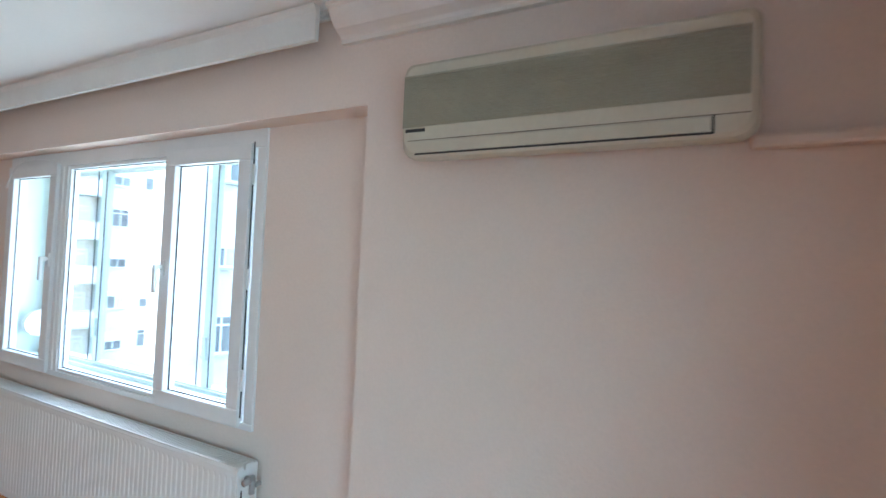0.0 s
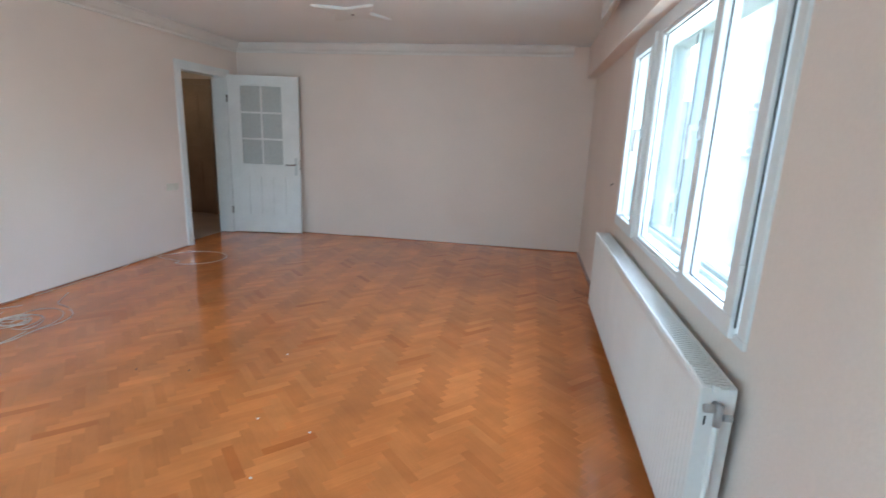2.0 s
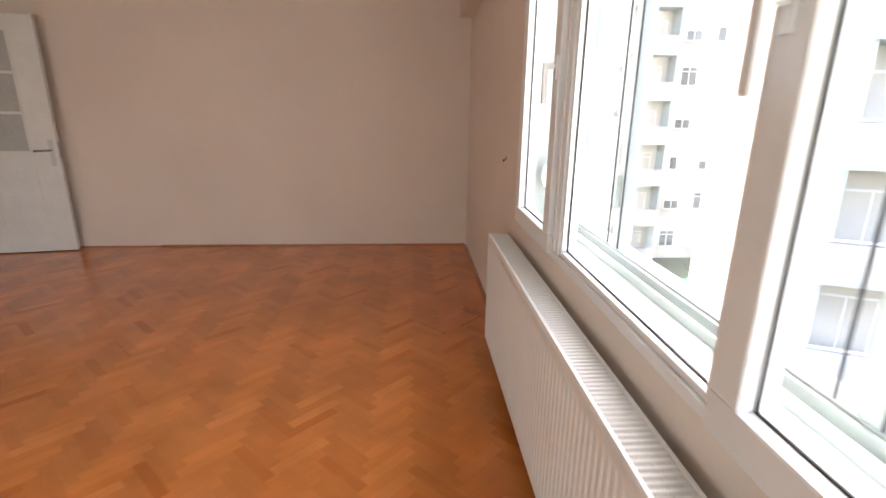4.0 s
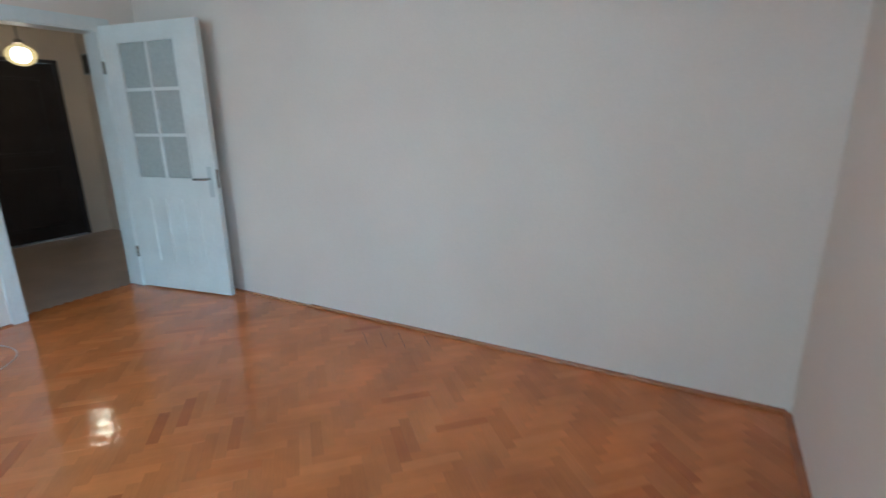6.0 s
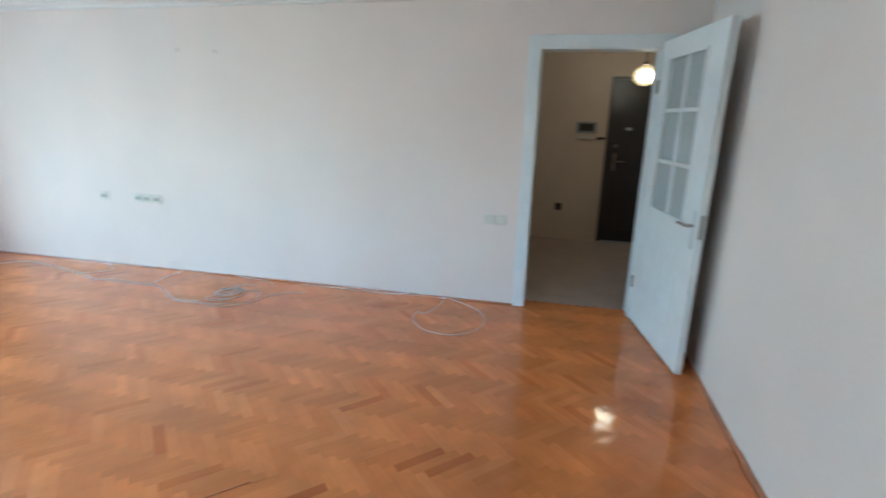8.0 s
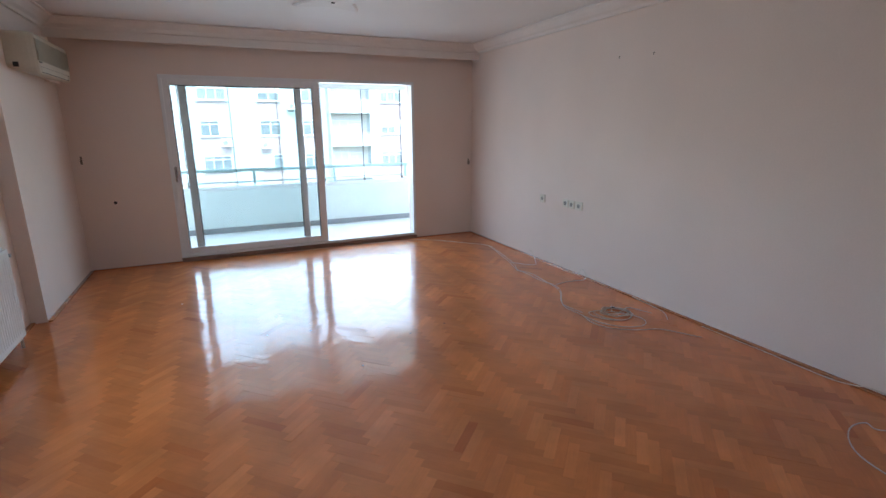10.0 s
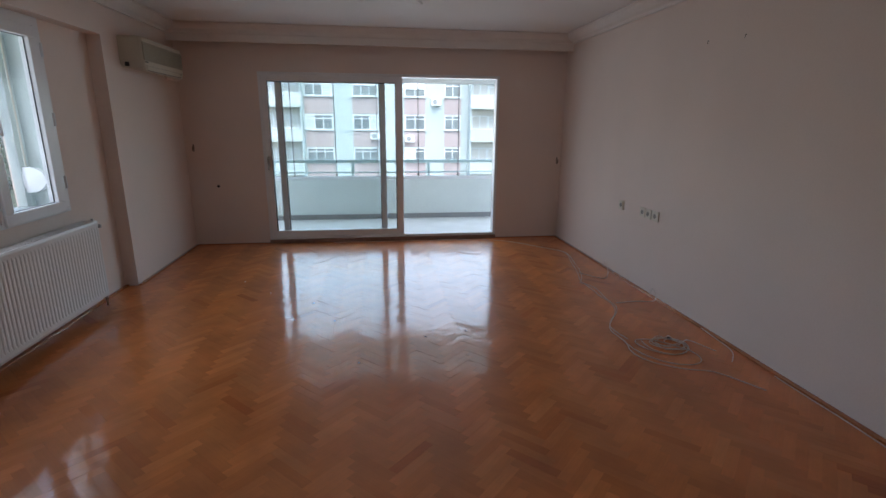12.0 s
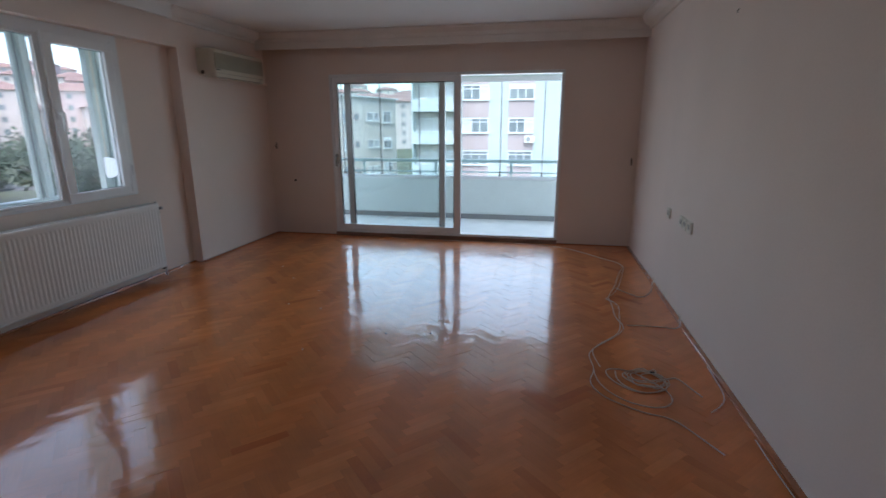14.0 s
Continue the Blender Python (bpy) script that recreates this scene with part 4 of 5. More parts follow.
def tree_kind(height, spread, leafm, seed, conifer=False):
    """A tapered trunk with limbs and a crown of many small leaf clumps."""
    rnd = random.Random(seed)
    t = thing("tree", "leafy green tree" if not conifer else "dark green conifer with drooping boughs", "tree", "trees outside")
    t["label"] = "broad leafy tree standing on the grass" if not conifer else "dark green conifer standing in the yard"
    bm = bmesh.new()
    bm_cyl(bm, (0, 0, -0.3), (0.1, 0.05, height * 0.55), spread * 0.06, spread * 0.03, 8)
    tips = []
    for i in range(9):
        a, k = rnd.uniform(0, 6.28), rnd.uniform(0.3, 0.55) if not conifer else 0.15 + 0.08 * i
        q = Vector((math.cos(a), math.sin(a), 0)) * spread * rnd.uniform(0.25, 0.4) * (1 if not conifer else 1.1 - 0.1 * i)
        q.z = height * (k + (0.2 if not conifer else -0.02))
        bm_cyl(bm, (0.05, 0.02, height * k), q, spread * 0.022, spread * 0.008, 6)
        tips.append(q)
    part("trunk", bm, BARK, t)
    verts, faces = [], []
    blobs = []
    for i in range(26):
        if conifer:
            k = (i + 0.5) / 26
            a = rnd.uniform(0, 6.28)
            rr = spread * 0.42 * (1 - k) * rnd.uniform(0.5, 1)
            blobs.append((Vector((math.cos(a) * rr, math.sin(a) * rr, height * (0.12 + 0.86 * k))), spread * (0.20 - 0.13 * k)))
        else:
            p = rnd.choice(tips) * rnd.uniform(0.7, 1.25) + Vector((rnd.uniform(-1, 1), rnd.uniform(-1, 1), rnd.uniform(-0.3, 0.8))) * spread * 0.12
            p.z = max(p.z, height * 0.35)
            blobs.append((p, spread * rnd.uniform(0.10, 0.17)))
    for c, r in blobs:
        for _ in range(70):
            d = Vector((rnd.gauss(0, 1), rnd.gauss(0, 1), rnd.gauss(0, 1))).normalized() * r * rnd.uniform(0.35, 1.1)
            p = c + d
            u = Vector((rnd.gauss(0, 1), rnd.gauss(0, 1), rnd.gauss(0, 0.6))).normalized()
            v = u.orthogonal().normalized()
            s = spread * rnd.uniform(0.018, 0.036)
            b = len(verts)
            verts += [p - u * s, p + v * s * 0.6, p + u * s, p - v * s * 0.6]
            faces.append((b, b + 1, b + 2, b + 3))
    me = bpy.data.meshes.new("crown")
    me.from_pydata([tuple(v) for v in verts], [], faces)
    me.materials.append(leafm)
    cr = new("crown", me)
    cr.parent = t
    return t


kinds = [tree_kind(9.5, 9.5, LEAF, 1), tree_kind(8, 8.5, LEAF2, 2), tree_kind(7, 3.6, LEAF, 3, True), tree_kind(3.6, 3.2, LEAF2, 7)]
spots = [(62, -46, 0), (70, -58, 1), (52, -52, 0), (80, -50, 1), (58, -66, 0), (88, -88, 0), (98, -80, 1), (74, -98, 0), (110, -72, 0), (47, -40, 1), (66, -36, 0),
         (24.2, 30.8, 2), (15.5, 24.5, 3), (13.2, 26, 3), (22, 29, 3), (40, -54, 1), (35, -50, 2), (17, -52, 3), (120, -90, 1), (104, -60, 1), (130, -76, 0), (138, -92, 1), (126, -110, 0), (108, -118, 1), (92, -112, 0), (84, -72, 0), (94, -62, 1), (76, -82, 1), (60, -110, 1), (48, -118, 0), (112, -98, 0), (150, -100, 0), (100, -135, 0), (80, -130, 1), (66, -78, 0), (54, -78, 1), (56, -40, 0), (74, -44, 0)]
for i, (x, y, k) in enumerate(spots):
    if i in (0, 1, 11, 12):
        kinds[k].matrix_basis = pose(x, y, GZ, 0, 0, 40 * i)
    else:
        copy_thing(kinds[k], pose(x, y, GZ, 0, 0, 47 * i))


def car(x, y, turn, paint, word):
    t = thing("car", word + " parked car on the asphalt strip", "car", "parked cars", at=pose(x, y, GZ + 0.05, 0, 0, turn))
    bm = bmesh.new()
    prof = [(-2.1, 0.35), (-2.15, 0.8), (-1.3, 0.95), (-0.7, 1.42), (0.9, 1.45), (1.6, 1.0), (2.1, 0.9), (2.15, 0.35)]
    e = [[bm.verts.new((px, s, pz)) for px, pz in prof] for s in (-0.85, 0.85)]
    for i in range(8):
        bm.faces.new((e[0][i], e[0][(i + 1) % 8], e[1][(i + 1) % 8], e[1][i]))
    bm.faces.new(e[0][::-1])
    bm.faces.new(e[1])
    bmesh.ops.recalc_face_normals(bm, faces=bm.faces)
    bmesh.ops.bevel(bm, geom=bm.edges[:], offset=0.06, segments=1, affect="EDGES")
    part("body", bm, paint, t)
    part("side_window", boxes((-0.75, 1.0, -0.86, -0.80, 1.0, 1.35)), PANE, t)
    part("side_window", boxes((-0.75, 1.0, 0.80, 0.86, 1.0, 1.35)), PANE, t)
    for px in (-1.35, 1.35):
        for s in (-0.8, 0.8):
            part("wheel", cyl((px, s - 0.09, 0.31), (px, s + 0.09, 0.31), 0.31, seg=14), DARK, t)
    return t


PAINTS = [(mat("white_car_paint", (0.75, 0.75, 0.75), 0.25), "white"), (mat("silver_car_paint", (0.42, 0.43, 0.45), 0.25, metal=0.4), "silver"), (mat("dark_car_paint", (0.03, 0.035, 0.05), 0.2), "dark"), (mat("red_car_paint", (0.35, 0.03, 0.03), 0.25), "red")]
for i in range(12):
    k = i / 11
    pm, wd = PAINTS[(0, 1, 0, 2, 0, 1, 3, 0, 1, 2, 0, 0)[i]]
    car(50 + 62 * k + (i % 2), -94 + 37 * k + (i % 3) * 1.5, 60 + (i % 4) * 8, pm, wd)

solid("tarpaulin_shed", boxes((16.4, 20.0, 23.6, 26.2, GZ, GZ + 2.2), bevel=0.1), GREENT, "low shed covered with a bright green tarpaulin", "shed")


def outdoor_unit(x, y, z, turn):
    t = thing("outdoor_unit", "white outdoor air-conditioning unit on a facade", "air conditioner", "outdoor units", at=pose(x, y, z, 0, 0, turn))
    part("case", boxes((-0.42, 0.42, -0.34, -0.03, -0.3, 0.3), bevel=0.02), ALU, t)
    part("fan_grille", cyl((-0.12, -0.345, 0), (-0.12, -0.33, 0), 0.22, seg=20), BGREY, t, "round dark fan grille")
    for sx in (-0.3, 0.3):
        part("bracket", boxes((sx - 0.02, sx + 0.02, -0.34, 0.0, -0.34, -0.3)), STEEL, t)
    return t


outdoor_unit(2.25, -40, 0.28, 180)
outdoor_unit(-0.9, -40, 0.05, 180)
outdoor_unit(12.2, -40, 3.6, 180)
outdoor_unit(-3.3, -40, 3.3, 180)
outdoor_unit(17.75, 37, 2.6, -90)
outdoor_unit(18.3, 37, 1.1, 0)
outdoor_unit(18.3, 37, 4.0, 0)


# ---------------- small fittings ----------------
def wall_plate(face, a, z, w, h, gangs, label, cat, kind_="socket"):
    """A plate on a wall; face: W (x=0), S (y=0), E (recess). a runs along the wall."""
    base = {"W": pose(0.0, a, z, 0, 0, 90), "S": pose(a, 0.0, z, 0, 0, 180), "E": pose(XR, a, z, 0, 0, -90)}[face]
    t = thing("wall_" + kind_, label, cat, at=base)
    part("plate", boxes((-w / 2, w / 2, -0.014, 0.0, -h / 2, h / 2), bevel=0.004), SOCKET, t)
    g = w / gangs
    for i in range(gangs):
        x = -w / 2 + (i + 0.5) * g
        if kind_ == "socket":
            # raised disc, the shade of a sunken well put into its colour
            part("well", cyl((x, -0.0155, 0), (x, -0.013, 0), min(0.021, g * 0.36), seg=20), WELLSHADE, t)
            for s in (-0.008, 0.008):
                part("hole", cyl((x + s, -0.0165, 0), (x + s, -0.015, 0), 0.0028, seg=8), DARK, t)
        else:
            part("rocker", boxes((x - g * 0.38, x + g * 0.38, -0.018, -0.013, -h * 0.36, h * 0.36), bevel=0.002), SOCKET, t)
    return t


wall_plate("W", 1.685, 0.695, 0.085, 0.085, 1, "cream single wall socket above the floor", "socket")
wall_plate("W", 2.08, 0.695, 0.085, 0.082, 1, "cream wall socket in a row of three", "socket")
wall_plate("W", 2.175, 0.693, 0.085, 0.082, 1, "cream wall socket in a row of three", "socket")
wall_plate("W", 2.285, 0.692, 0.10, 0.085, 1, "cream wall socket with a dark surround", "socket")
wall_plate("W", 5.475, 0.725, 0.085, 0.078, 1, "cream light switch beside the doorway", "switch", "switch")
wall_plate("W", 5.57, 0.722, 0.085, 0.078, 1, "cream light switch beside the doorway", "switch", "switch")
for x, z in ((4.45, 1.155), (0.055, 0.995)):
    t = thing("tieback_hook", "slim dark curtain tie-back hook on the wall", "hook", "tie-back hooks")
    part("plate", boxes((x - 0.008, x + 0.008, 0.0, 0.005, z - 0.04, z + 0.04), bevel=0.002), BRASS, t)
    part("hook", bm_cyl(cyl((x, 0.003, z - 0.02), (x, 0.035, z - 0.03), 0.005, seg=8), (x, 0.035, z - 0.03), (x, 0.04, z + 0.015), 0.005, seg=8), BRASS, t)
solid("cable_hole", cyl((4.22, 0.004, 0.71), (4.22, -0.002, 0.71), 0.016), DARK, "small dark cable hole in the wall", "hole")
for y, z in ((2.68, 2.03), (3.05, 2.015)):
    t = thing("wall_plug", "short dark plug with a stub of wire in the wall", "wall plug", "wall plugs")
    part("plug", cyl((-0.002, y, z), (0.004, y, z), 0.005, seg=10), BRASS, t)
    part("wire", cyl((0.004, y, z), (0.008, y + 0.002, z - 0.018), 0.0025, seg=8), BRASS, t)
t = thing("wall_hook", "dark wall hook beside a small scar in the paint", "hook")
part("plate", boxes((XR - 0.004, XR, 4.932, 4.942, 1.060, 1.078), bevel=0.0015), BRASS, t)
part("hook", bm_cyl(cyl((XR - 0.004, 4.937, 1.065), (XR - 0.018, 4.937, 1.05), 0.0035, seg=8), (XR - 0.018, 4.937, 1.05), (XR - 0.018, 4.937, 1.065), 0.003, seg=8), BRASS, t)
part("scar", boxes((XR - 0.002, XR, 4.935, 4.955, 1.01, 1.028)), SOCKET, t, "pale scar where paint has come off")

# loose wire over the northern casement
w = thing("loose_wire", "thin white wire arched over the window casement", "wire")
tube("wire", [(XR - 0.035, 4.50, 1.93), (XR - 0.04, 4.44, 2.03), (XR - 0.04, 4.30, 2.09), (XR - 0.04, 4.08, 2.10), (XR - 0.04, 3.93, 2.07)], 0.004, PVC, w)


def ceiling_rose(x, y):
    """A flat plaster star with four points and hollow sides, and a small cable hole in its middle."""
    t = thing("ceiling_rose", "white plaster ceiling rose with four points and hollow sides", "ceiling rose", "ceiling roses", at=pose(x, y, ZC))
    bm = bmesh.new()
    tip, hollow, n = 0.40, 0.17, 10
    levels = ((1.0, 0.001), (1.0, -0.012), (0.94, -0.022))
    rows = []
    for sc, z in levels:
        row = []
        for q in range(4):
            for i in range(n):
                k = i / n
                a = radians(45 + 90 * q + 90 * k)
                r = tip + (hollow - tip) * math.sin(math.pi * k) ** 0.75
                row.append(bm.verts.new((r * sc * math.cos(a), r * sc * math.sin(a), z)))
        rows.append(row)
    m = len(rows[0])
    for a, b in zip(rows, rows[1:]):
        for i in range(m):
            bm.faces.new((a[i], b[i], b[(i + 1) % m], a[(i + 1) % m]))
    c = bm.verts.new((0, 0, -0.024))
    for i in range(m):
        bm.faces.new((rows[-1][i], c, rows[-1][(i + 1) % m]))
    bmesh.ops.recalc_face_normals(bm, faces=bm.faces)
    part("plaster_star", bm, TRIMW, t)
    part("cable_hole", cyl((0, 0, -0.02), (0, 0, -0.03), 0.018, 0.014), DARK, t, "small dark cable outlet")
    return t


ceiling_rose(2.24, 5.25)
ceiling_rose(2.20, 1.72)

# curtain rails under the two boxes
def rail(name, p, q, label):
    t = thing(name, label, "curtain rail", "curtain rails")
    d = (Vector(q) - Vector(p)).normalized()
    n = Vector((-d.y, d.x, 0)) * 0.018
    for s in (-1, 1):
        a, b = Vector(p) + n * s, Vector(q) + n * s
        part("track", boxes((min(a.x, b.x) - 0.006, max(a.x, b.x) + 0.006, min(a.y, b.y) - 0.006, max(a.y, b.y) + 0.006, p[2] - 0.014, p[2])), TRIMW, t)
    return t


rail("curtain_rail", (4.49, 1.66, ZC - 0.001), (4.49, 4.95, ZC - 0.001), "white double curtain rail inside the window pelmet")

# hall things
def pendant():
    t = thing("pendant_lamp", "lit globe pendant of amber-white glass hanging in the hall", "lamp")
    x, y, z = -1.58, 6.77, 1.97
    bm = bmesh.new()
    bmesh.ops.create_uvsphere(bm, u_segments=24, v_segments=14, radius=0.12, matrix=Matrix.Translation((x, y, z)) @ Matrix.Diagonal((1, 1, 0.80, 1)))
    part("globe", bm, lit_glass_mat("lit_amber_glass", (1.0, 0.66, 0.28), 0.024, 0.35), t, "glowing amber glass globe", smooth=True)
    bm = bmesh.new()
    bmesh.ops.create_uvsphere(bm, u_segments=16, v_segments=10, radius=0.07, matrix=Matrix.Translation((x, y, z)))
    part("bulb", bm, glow_mat("lit_bulb", (1.0, 0.80, 0.56), 1.75), t, "bright bulb inside the globe", smooth=True)
    part("collar", cyl((x, y, z + 0.105), (x, y, z + 0.14), 0.04, 0.025), BRASS, t)
    part("cord", cyl((x, y, z + 0.14), (x, y, 2.47), 0.005, seg=8), DARK, t)
    part("ceiling_cup", cyl((x, y, 2.46), (x, y, 2.5), 0.03, 0.05), TRIMW, t)
    return t


pendant()
t = thing("door_intercom", "grey video door intercom with a white handset on the hall wall", "intercom")
part("case", boxes((-2.65, -2.62, 6.19, 6.43, 1.37, 1.51), bevel=0.006), BGREY, t)
part("screen", boxes((-2.62, -2.617, 6.22, 6.40, 1.40, 1.49)), DARK, t)
part("handset", boxes((-2.65, -2.60, 6.20, 6.44, 1.30, 1.345), bevel=0.01), SOCKET, t)
part("cord", cyl((-2.63, 6.44, 1.31), (-2.63, 6.54, 1.32), 0.014), DARK, t)
t = thing("fuse_box", "dark grey fuse box high on the hall wall", "fuse box")
part("case", boxes((-2.54, -2.26, 7.765, 7.80, 1.90, 2.13), bevel=0.006), BGREY, t)
part("cover", boxes((-2.525, -2.275, 7.759, 7.765, 1.915, 2.115), bevel=0.002), DARK, t, "dark smoked cover")
part("catch", boxes((-2.515, -2.50, 7.753, 7.759, 2.0, 2.04), bevel=0.002), STEEL, t)
wall = thing("hall_socket", "dark socket low on the hall wall", "socket")
part("plate", boxes((-2.65, -2.635, 6.0, 6.09, 0.38, 0.47), bevel=0.003), DARK, wall)
t = thing("door_4", "brown wooden room door in the hall, shut", "door", kind="structure")
part("door_frame", boxes((-2.0, -1.92, 7.76, 7.8, 0, 2.1), (-1.08, -1.0, 7.76, 7.8, 0, 2.1), (-1.92, -1.08, 7.76, 7.8, 2.02, 2.1), bevel=0.004), WOODD, t)
lf = part("leaf", boxes((-1.918, -1.082, 7.77, 7.798, 0.01, 2.018)), WOODD, t)
for z0, z1 in ((0.2, 0.85), (1.05, 1.85)):
    part("panel", ring("x", -1.78, -1.22, z0, z1, 0.04, 7.76, 7.775, 0.004), WOODD, lf)
part("handle", boxes((-1.86, -1.74, 7.715, 7.73, 1.0, 1.02), (-1.86, -1.84, 7.73, 7.77, 1.0, 1.02), bevel=0.003), STEEL, lf)

# cables on the floor along the west wall
R = 0.003
Z = 0.0045


def cable(label, *runs, r=R):
    t = thing("cable", label, "cable", "loose cables")
    for pts in runs:
        tube("strand", [(p[0], p[1], p[2] if len(p) > 2 else Z) for p in pts], r, CABLE, t)
    return t


def coil(cx, cy, n, r0, r1, seed):
    rnd = random.Random(seed)
    pts = []
    for i in range(n * 10):
        a = i * 2 * math.pi / 10
        rr = rnd.uniform(r0, r1)
        pts.append((cx + rr * math.cos(a) * 0.8 + rnd.uniform(-0.02, 0.02), cy + rr * math.sin(a) + rnd.uniform(-0.02, 0.02), Z + 0.004 * (i // 10 % 4)))
    return pts


cable("pair of pale cables trailing from the balcony door across the parquet",
      [(2.9, 0.075), (2.2, 0.085), (1.5, 0.08), (0.95, 0.12), (0.71, 0.23), (0.38, 0.62), (0.2, 0.80), (0.22, 1.0), (0.30, 1.27), (0.37, 1.62), (0.47, 1.90), (0.45, 2.10), (0.47, 2.36), (0.42, 2.51), (0.47, 2.67), (0.64, 2.88), (0.72, 3.02), (0.70, 3.16), (0.70, 3.25), (0.745, 3.38), (0.69, 3.52), (0.58, 3.60), (0.49, 3.65), (0.37, 3.67), (0.29, 3.80), (0.22, 3.92)],
      [(1.6, 0.06), (1.0, 0.10), (0.66, 0.26), (0.34, 0.66), (0.17, 0.84), (0.25, 1.2), (0.34, 1.64), (0.44, 1.88), (0.50, 1.95), (0.44, 1.99), (0.40, 2.12), (0.44, 2.38), (0.45, 2.54), (0.50, 2.70), (0.68, 2.92), (0.69, 3.05), (0.66, 3.18)])
cable("loose flat heap of pale cable on the parquet",
      [(0.70, 3.20), (0.71, 3.36), (0.60, 3.54), (0.45, 3.60), (0.34, 3.55), (0.32, 3.42), (0.42, 3.28), (0.52, 3.19), (0.64, 3.20), (0.63, 3.32), (0.52, 3.45), (0.40, 3.44), (0.30, 3.34), (0.36, 3.22, 0.01), (0.50, 3.21, 0.012), (0.57, 3.28, 0.01), (0.47, 3.40, 0.012), (0.36, 3.38, 0.012), (0.30, 3.26, 0.01), (0.42, 3.18, 0.012), (0.55, 3.24, 0.014), (0.50, 3.34, 0.014), (0.38, 3.32, 0.014), (0.26, 3.25, 0.008)],
      [(0.58, 3.22), (0.60, 3.34), (0.48, 3.46), (0.35, 3.42, 0.009), (0.29, 3.30, 0.012), (0.38, 3.22, 0.016), (0.47, 3.28, 0.018), (0.40, 3.36, 0.018), (0.33, 3.30, 0.016), (0.25, 3.24, 0.008), (0.20, 3.36), (0.17, 3.43)],
      coil(0.40, 3.28, 3, 0.06, 0.15, 5))
solid("cable_tie", boxes((0.365, 0.39, 3.215, 3.23, 0.008, 0.02), bevel=0.004), DARK, "dark lump of tape on the cable heap", "tape")
cable("pale cable stub bent down beside the skirting", [(0.05, 3.10, 0.02), (0.04, 3.25), (0.05, 3.40), (0.09, 3.50), (0.17, 3.58)])
cable("pale cable end arching out of the wall", [(0.02, 2.36), (0.025, 2.38, 0.07), (0.05, 2.44, 0.10), (0.05, 2.50, 0.07), (0.06, 2.52), (0.2, 2.47), (0.40, 2.50)], r=0.0035)
cable("pale cable end arching out of the wall", [(0.02, 1.46), (0.025, 1.48, 0.07), (0.05, 1.56, 0.09), (0.06, 1.62, 0.05), (0.08, 1.70), (0.19, 1.88), (0.28, 1.78), (0.37, 1.64)], r=0.0032)
cable("pale cable lying in the angle of the skirting", [(0.045, 3.78), (0.05, 4.0), (0.042, 4.2), (0.05, 4.4), (0.06, 4.6), (0.045, 4.72), (0.025, 4.85, 0.04), (0.04, 4.95, 0.03)])
cable("open loop of pale cable in front of the doorway", [(0.02, 5.10, 0.05), (0.06, 5.13), (0.2, 5.11), (0.34, 5.08), (0.42, 5.03), (0.36, 4.98), (0.48, 4.96), (0.62, 5.02), (0.72, 5.12), (0.76, 5.32), (0.64, 5.49), (0.45, 5.54), (0.25, 5.48), (0.13, 5.34), (0.06, 5.22), (0.03, 5.18)])
for x, y in ((2.05, 2.96), (1.75, 2.9), (2.5, 3.3), (3.3, 1.9), (2.7, 2.6), (3.0, 2.55), (3.6, 1.55), (2.9, 2.2)):
    solid("floor_crumb", boxes((x, x + 0.012, y, y + 0.008, 0.001, 0.006), bevel=0.002), DARK if x < 2.2 else TRIMW, "small crumb of rubble on the parquet", "crumb", group="crumbs")


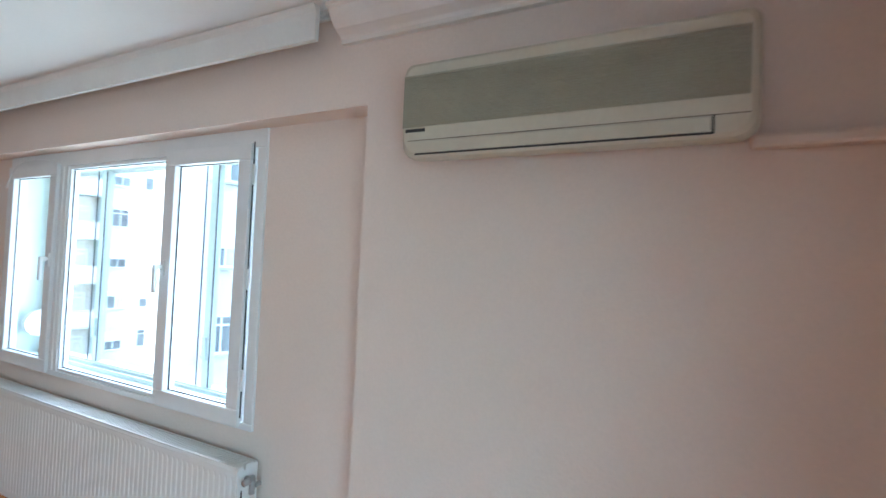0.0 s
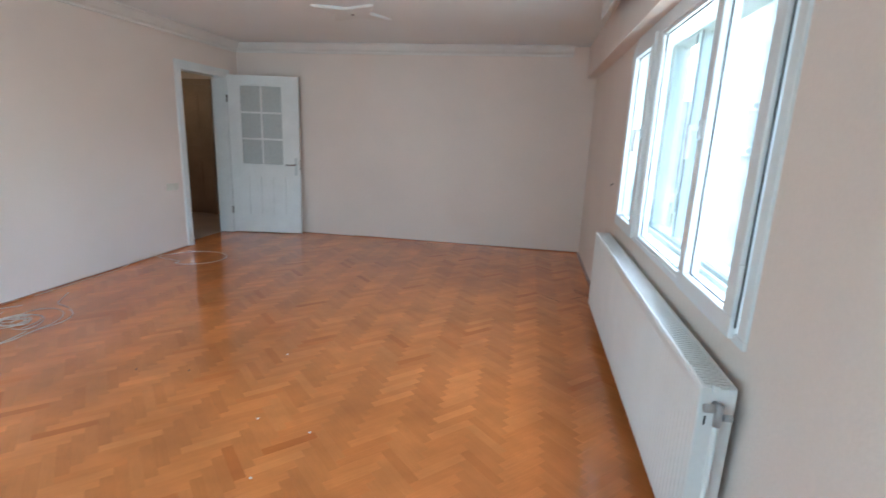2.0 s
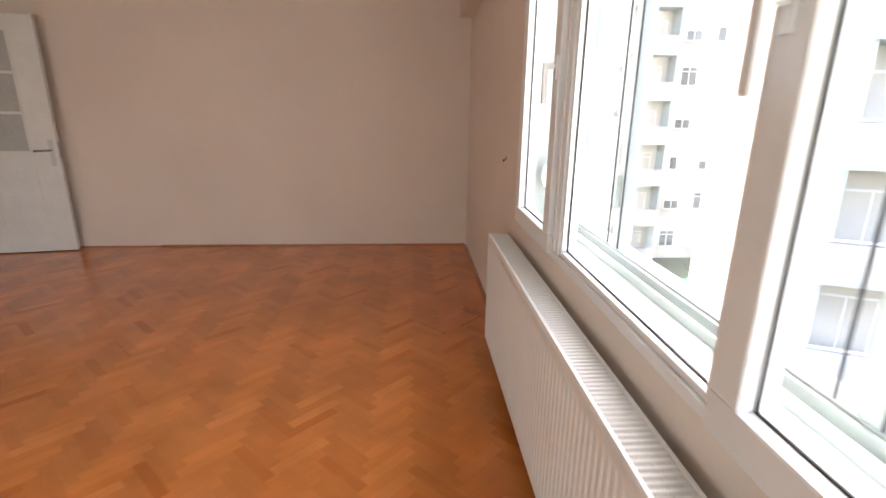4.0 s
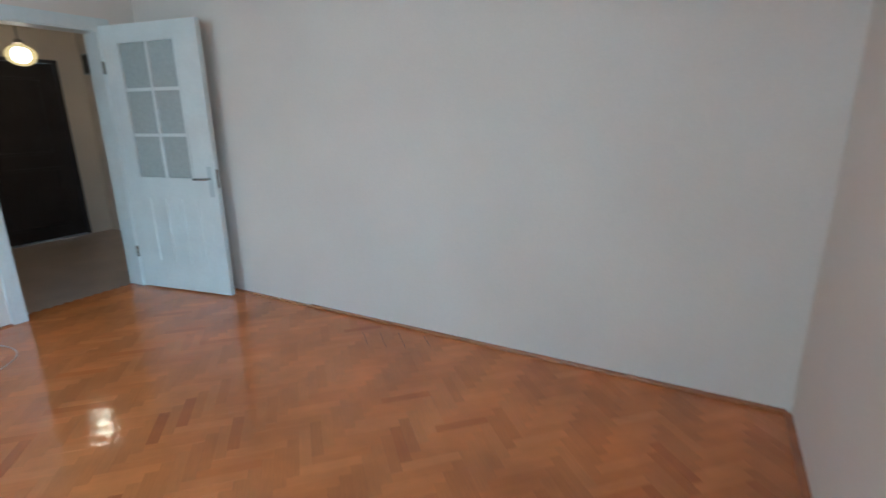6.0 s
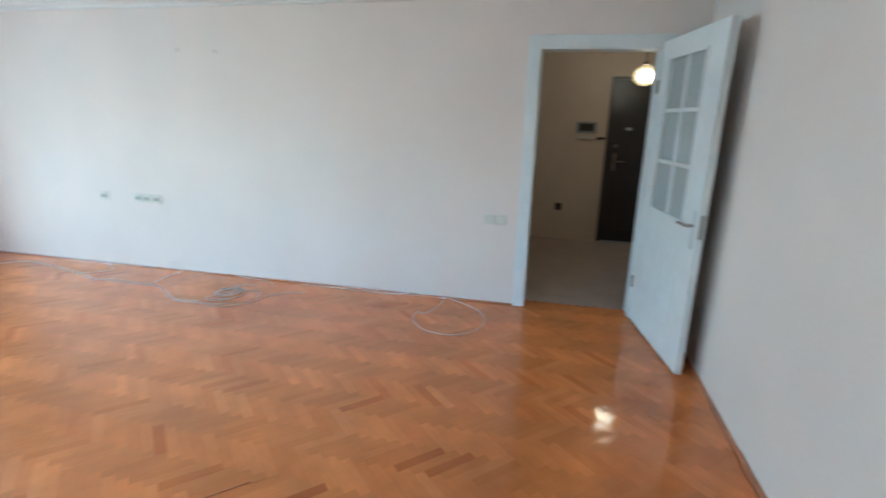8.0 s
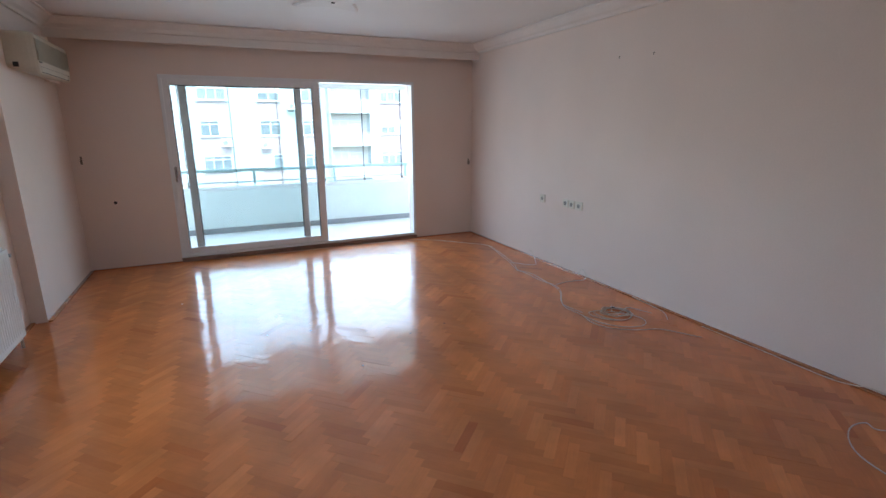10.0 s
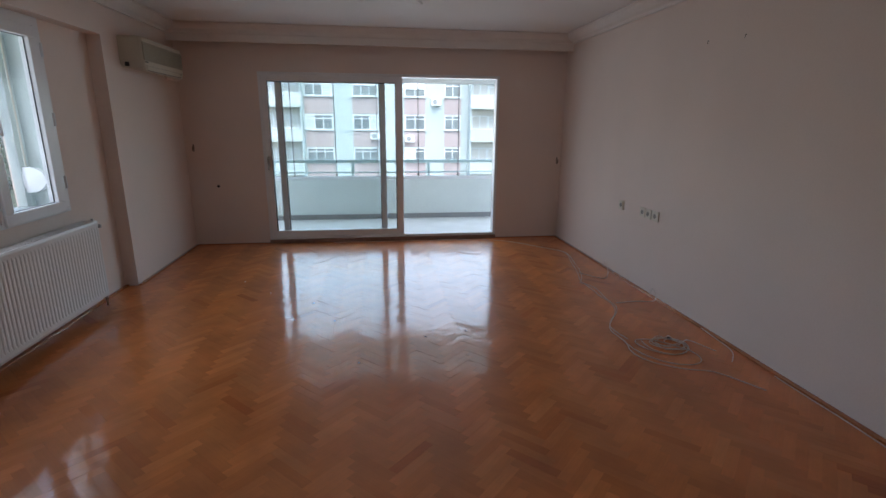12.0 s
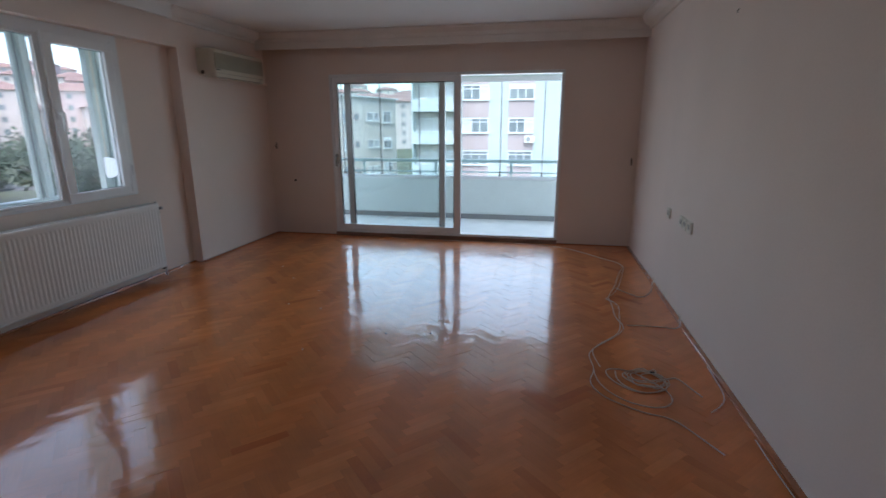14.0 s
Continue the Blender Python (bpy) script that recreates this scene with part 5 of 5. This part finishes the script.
# ---------------- parquet ----------------
def parquet():
    """Herringbone blocks at 45 degrees, in ranks along the room. Those in the middle of the walk are pieces of their own."""
    L, W, T = 0.25, 0.05, 0.011
    rnd = random.Random(11)
    fl = solid("floor", boxes((0.0, XR, 0.0, YN, -0.0125, -0.0105)), SUBFLOOR, "glossy lacquered herringbone oak parquet", "floor", "structure")
    u, v = Vector((1, 1, 0)).normalized(), Vector((-1, 1, 0)).normalized()
    shapes = []
    g = 0.00006
    for k in range(6):
        bm = bm_box(bmesh.new(), g, L - g, g, W - g, -T, 0)
        me = bpy.data.meshes.new("parquet_block")
        bm.to_mesh(me)
        bm.free()
        uv = me.uv_layers.new(name="UVMap")
        for lp in me.loops:
            co = me.vertices[lp.vertex_index].co
            uv.data[lp.index].uv = (co.x + 0.4 * k, co.y + 0.3 * k)
        me.materials.append(PARQ)
        shapes.append(me)
    rows = []
    # herringbone: pairs stepping along u - v, ranks along the diagonal
    n = int(9 / W)
    for i in range(-n, n):
        for j in range(-24, 24):
            o = u * (i * W + j * L) + v * (i * W - j * L) + Vector((2.176, 3.2, 0))
            rows.append((o, u))
            o2 = u * (i * W + W + j * L) + v * (i * W + W - j * L)
            rows.append((o2 + Vector((2.176, 3.2, 0)), v))
    verts, faces, uvs = [], [], []
    count = 0
    for o, d in rows:
        side = Vector((-d.y, d.x, 0))
        c = o + d * L / 2 + side * W / 2
        lo = min((o + d * a + side * b).x for a in (0, L) for b in (0, W)), min((o + d * a + side * b).y for a in (0, L) for b in (0, W))
        hi = max((o + d * a + side * b).x for a in (0, L) for b in (0, W)), max((o + d * a + side * b).y for a in (0, L) for b in (0, W))
        if hi[0] < 0 or hi[1] < 0 or lo[0] > XR or lo[1] > YN:
            continue
        tilt, roll_, dz = rnd.gauss(0, 0.003), rnd.gauss(0, 0.008), rnd.uniform(-0.0003, 0.0003)
        own = count < 300 and 2.75 < c.x < 4.2 and 1.5 < c.y < 4.3
        ang = math.atan2(d.y, d.x)
        m = Matrix.Translation(o + Vector((0, 0, dz))) @ Matrix.Rotation(ang, 4, "Z") @ Matrix.Translation((L / 2, W / 2, 0)) @ Matrix.Rotation(tilt, 4, "Y") @ Matrix.Rotation(roll_, 4, "X") @ Matrix.Translation((-L / 2, -W / 2, 0))
        # the last three shapes carry the darker tone of the painted sheen
        k = rnd.randrange(3) + (3 if d is v else 0)
        if own:
            ob = new("parquet_block", shapes[k])
            ob.parent = fl
            ob.matrix_basis = m
            count += 1
        else:
            b = len(verts)
            me = shapes[k]
            verts += [tuple(m @ vv.co) for vv in me.vertices]
            for p in me.polygons:
                faces.append(tuple(b + q for q in p.vertices))
                uvs += [tuple(me.uv_layers[0].data[q].uv) for q in p.loop_indices]
    me = bpy.data.meshes.new("parquet_blocks")
    me.from_pydata(verts, [], faces)
    ul = me.uv_layers.new(name="UVMap")
    for q, w in zip(ul.data, uvs):
        q.uv = w
    me.materials.append(PARQ)
    rest = new("parquet_blocks", me)
    rest.parent = fl
    rest["kind"] = "stuff"


parquet()


def open_joints():
    """Dark gaps where blocks have shrunk or lifted, along the two directions of laying."""
    for x, y, length, turn in ((2.35, 6.66, 0.18, 135), (2.47, 6.69, 0.22, 135), (2.58, 6.74, 0.22, 135), (2.73, 6.8, 0.15, 135), (4.53, 5.22, 0.19, 135), (4.48, 5.05, 0.22, 45), (4.52, 5.17, 0.19, 135), (4.23, 4.96, 0.22, 135), (2.47, 4.73, 0.22, 135)):
        ob = part("joint_gap", boxes((-length / 2, length / 2, -0.0014, 0.0014, 0.0006, 0.0018)), GAP, bpy.data.objects["floor"], "dark open joint")
        ob.matrix_basis = pose(x, y, 0.001, 0, 0, turn)


open_joints()
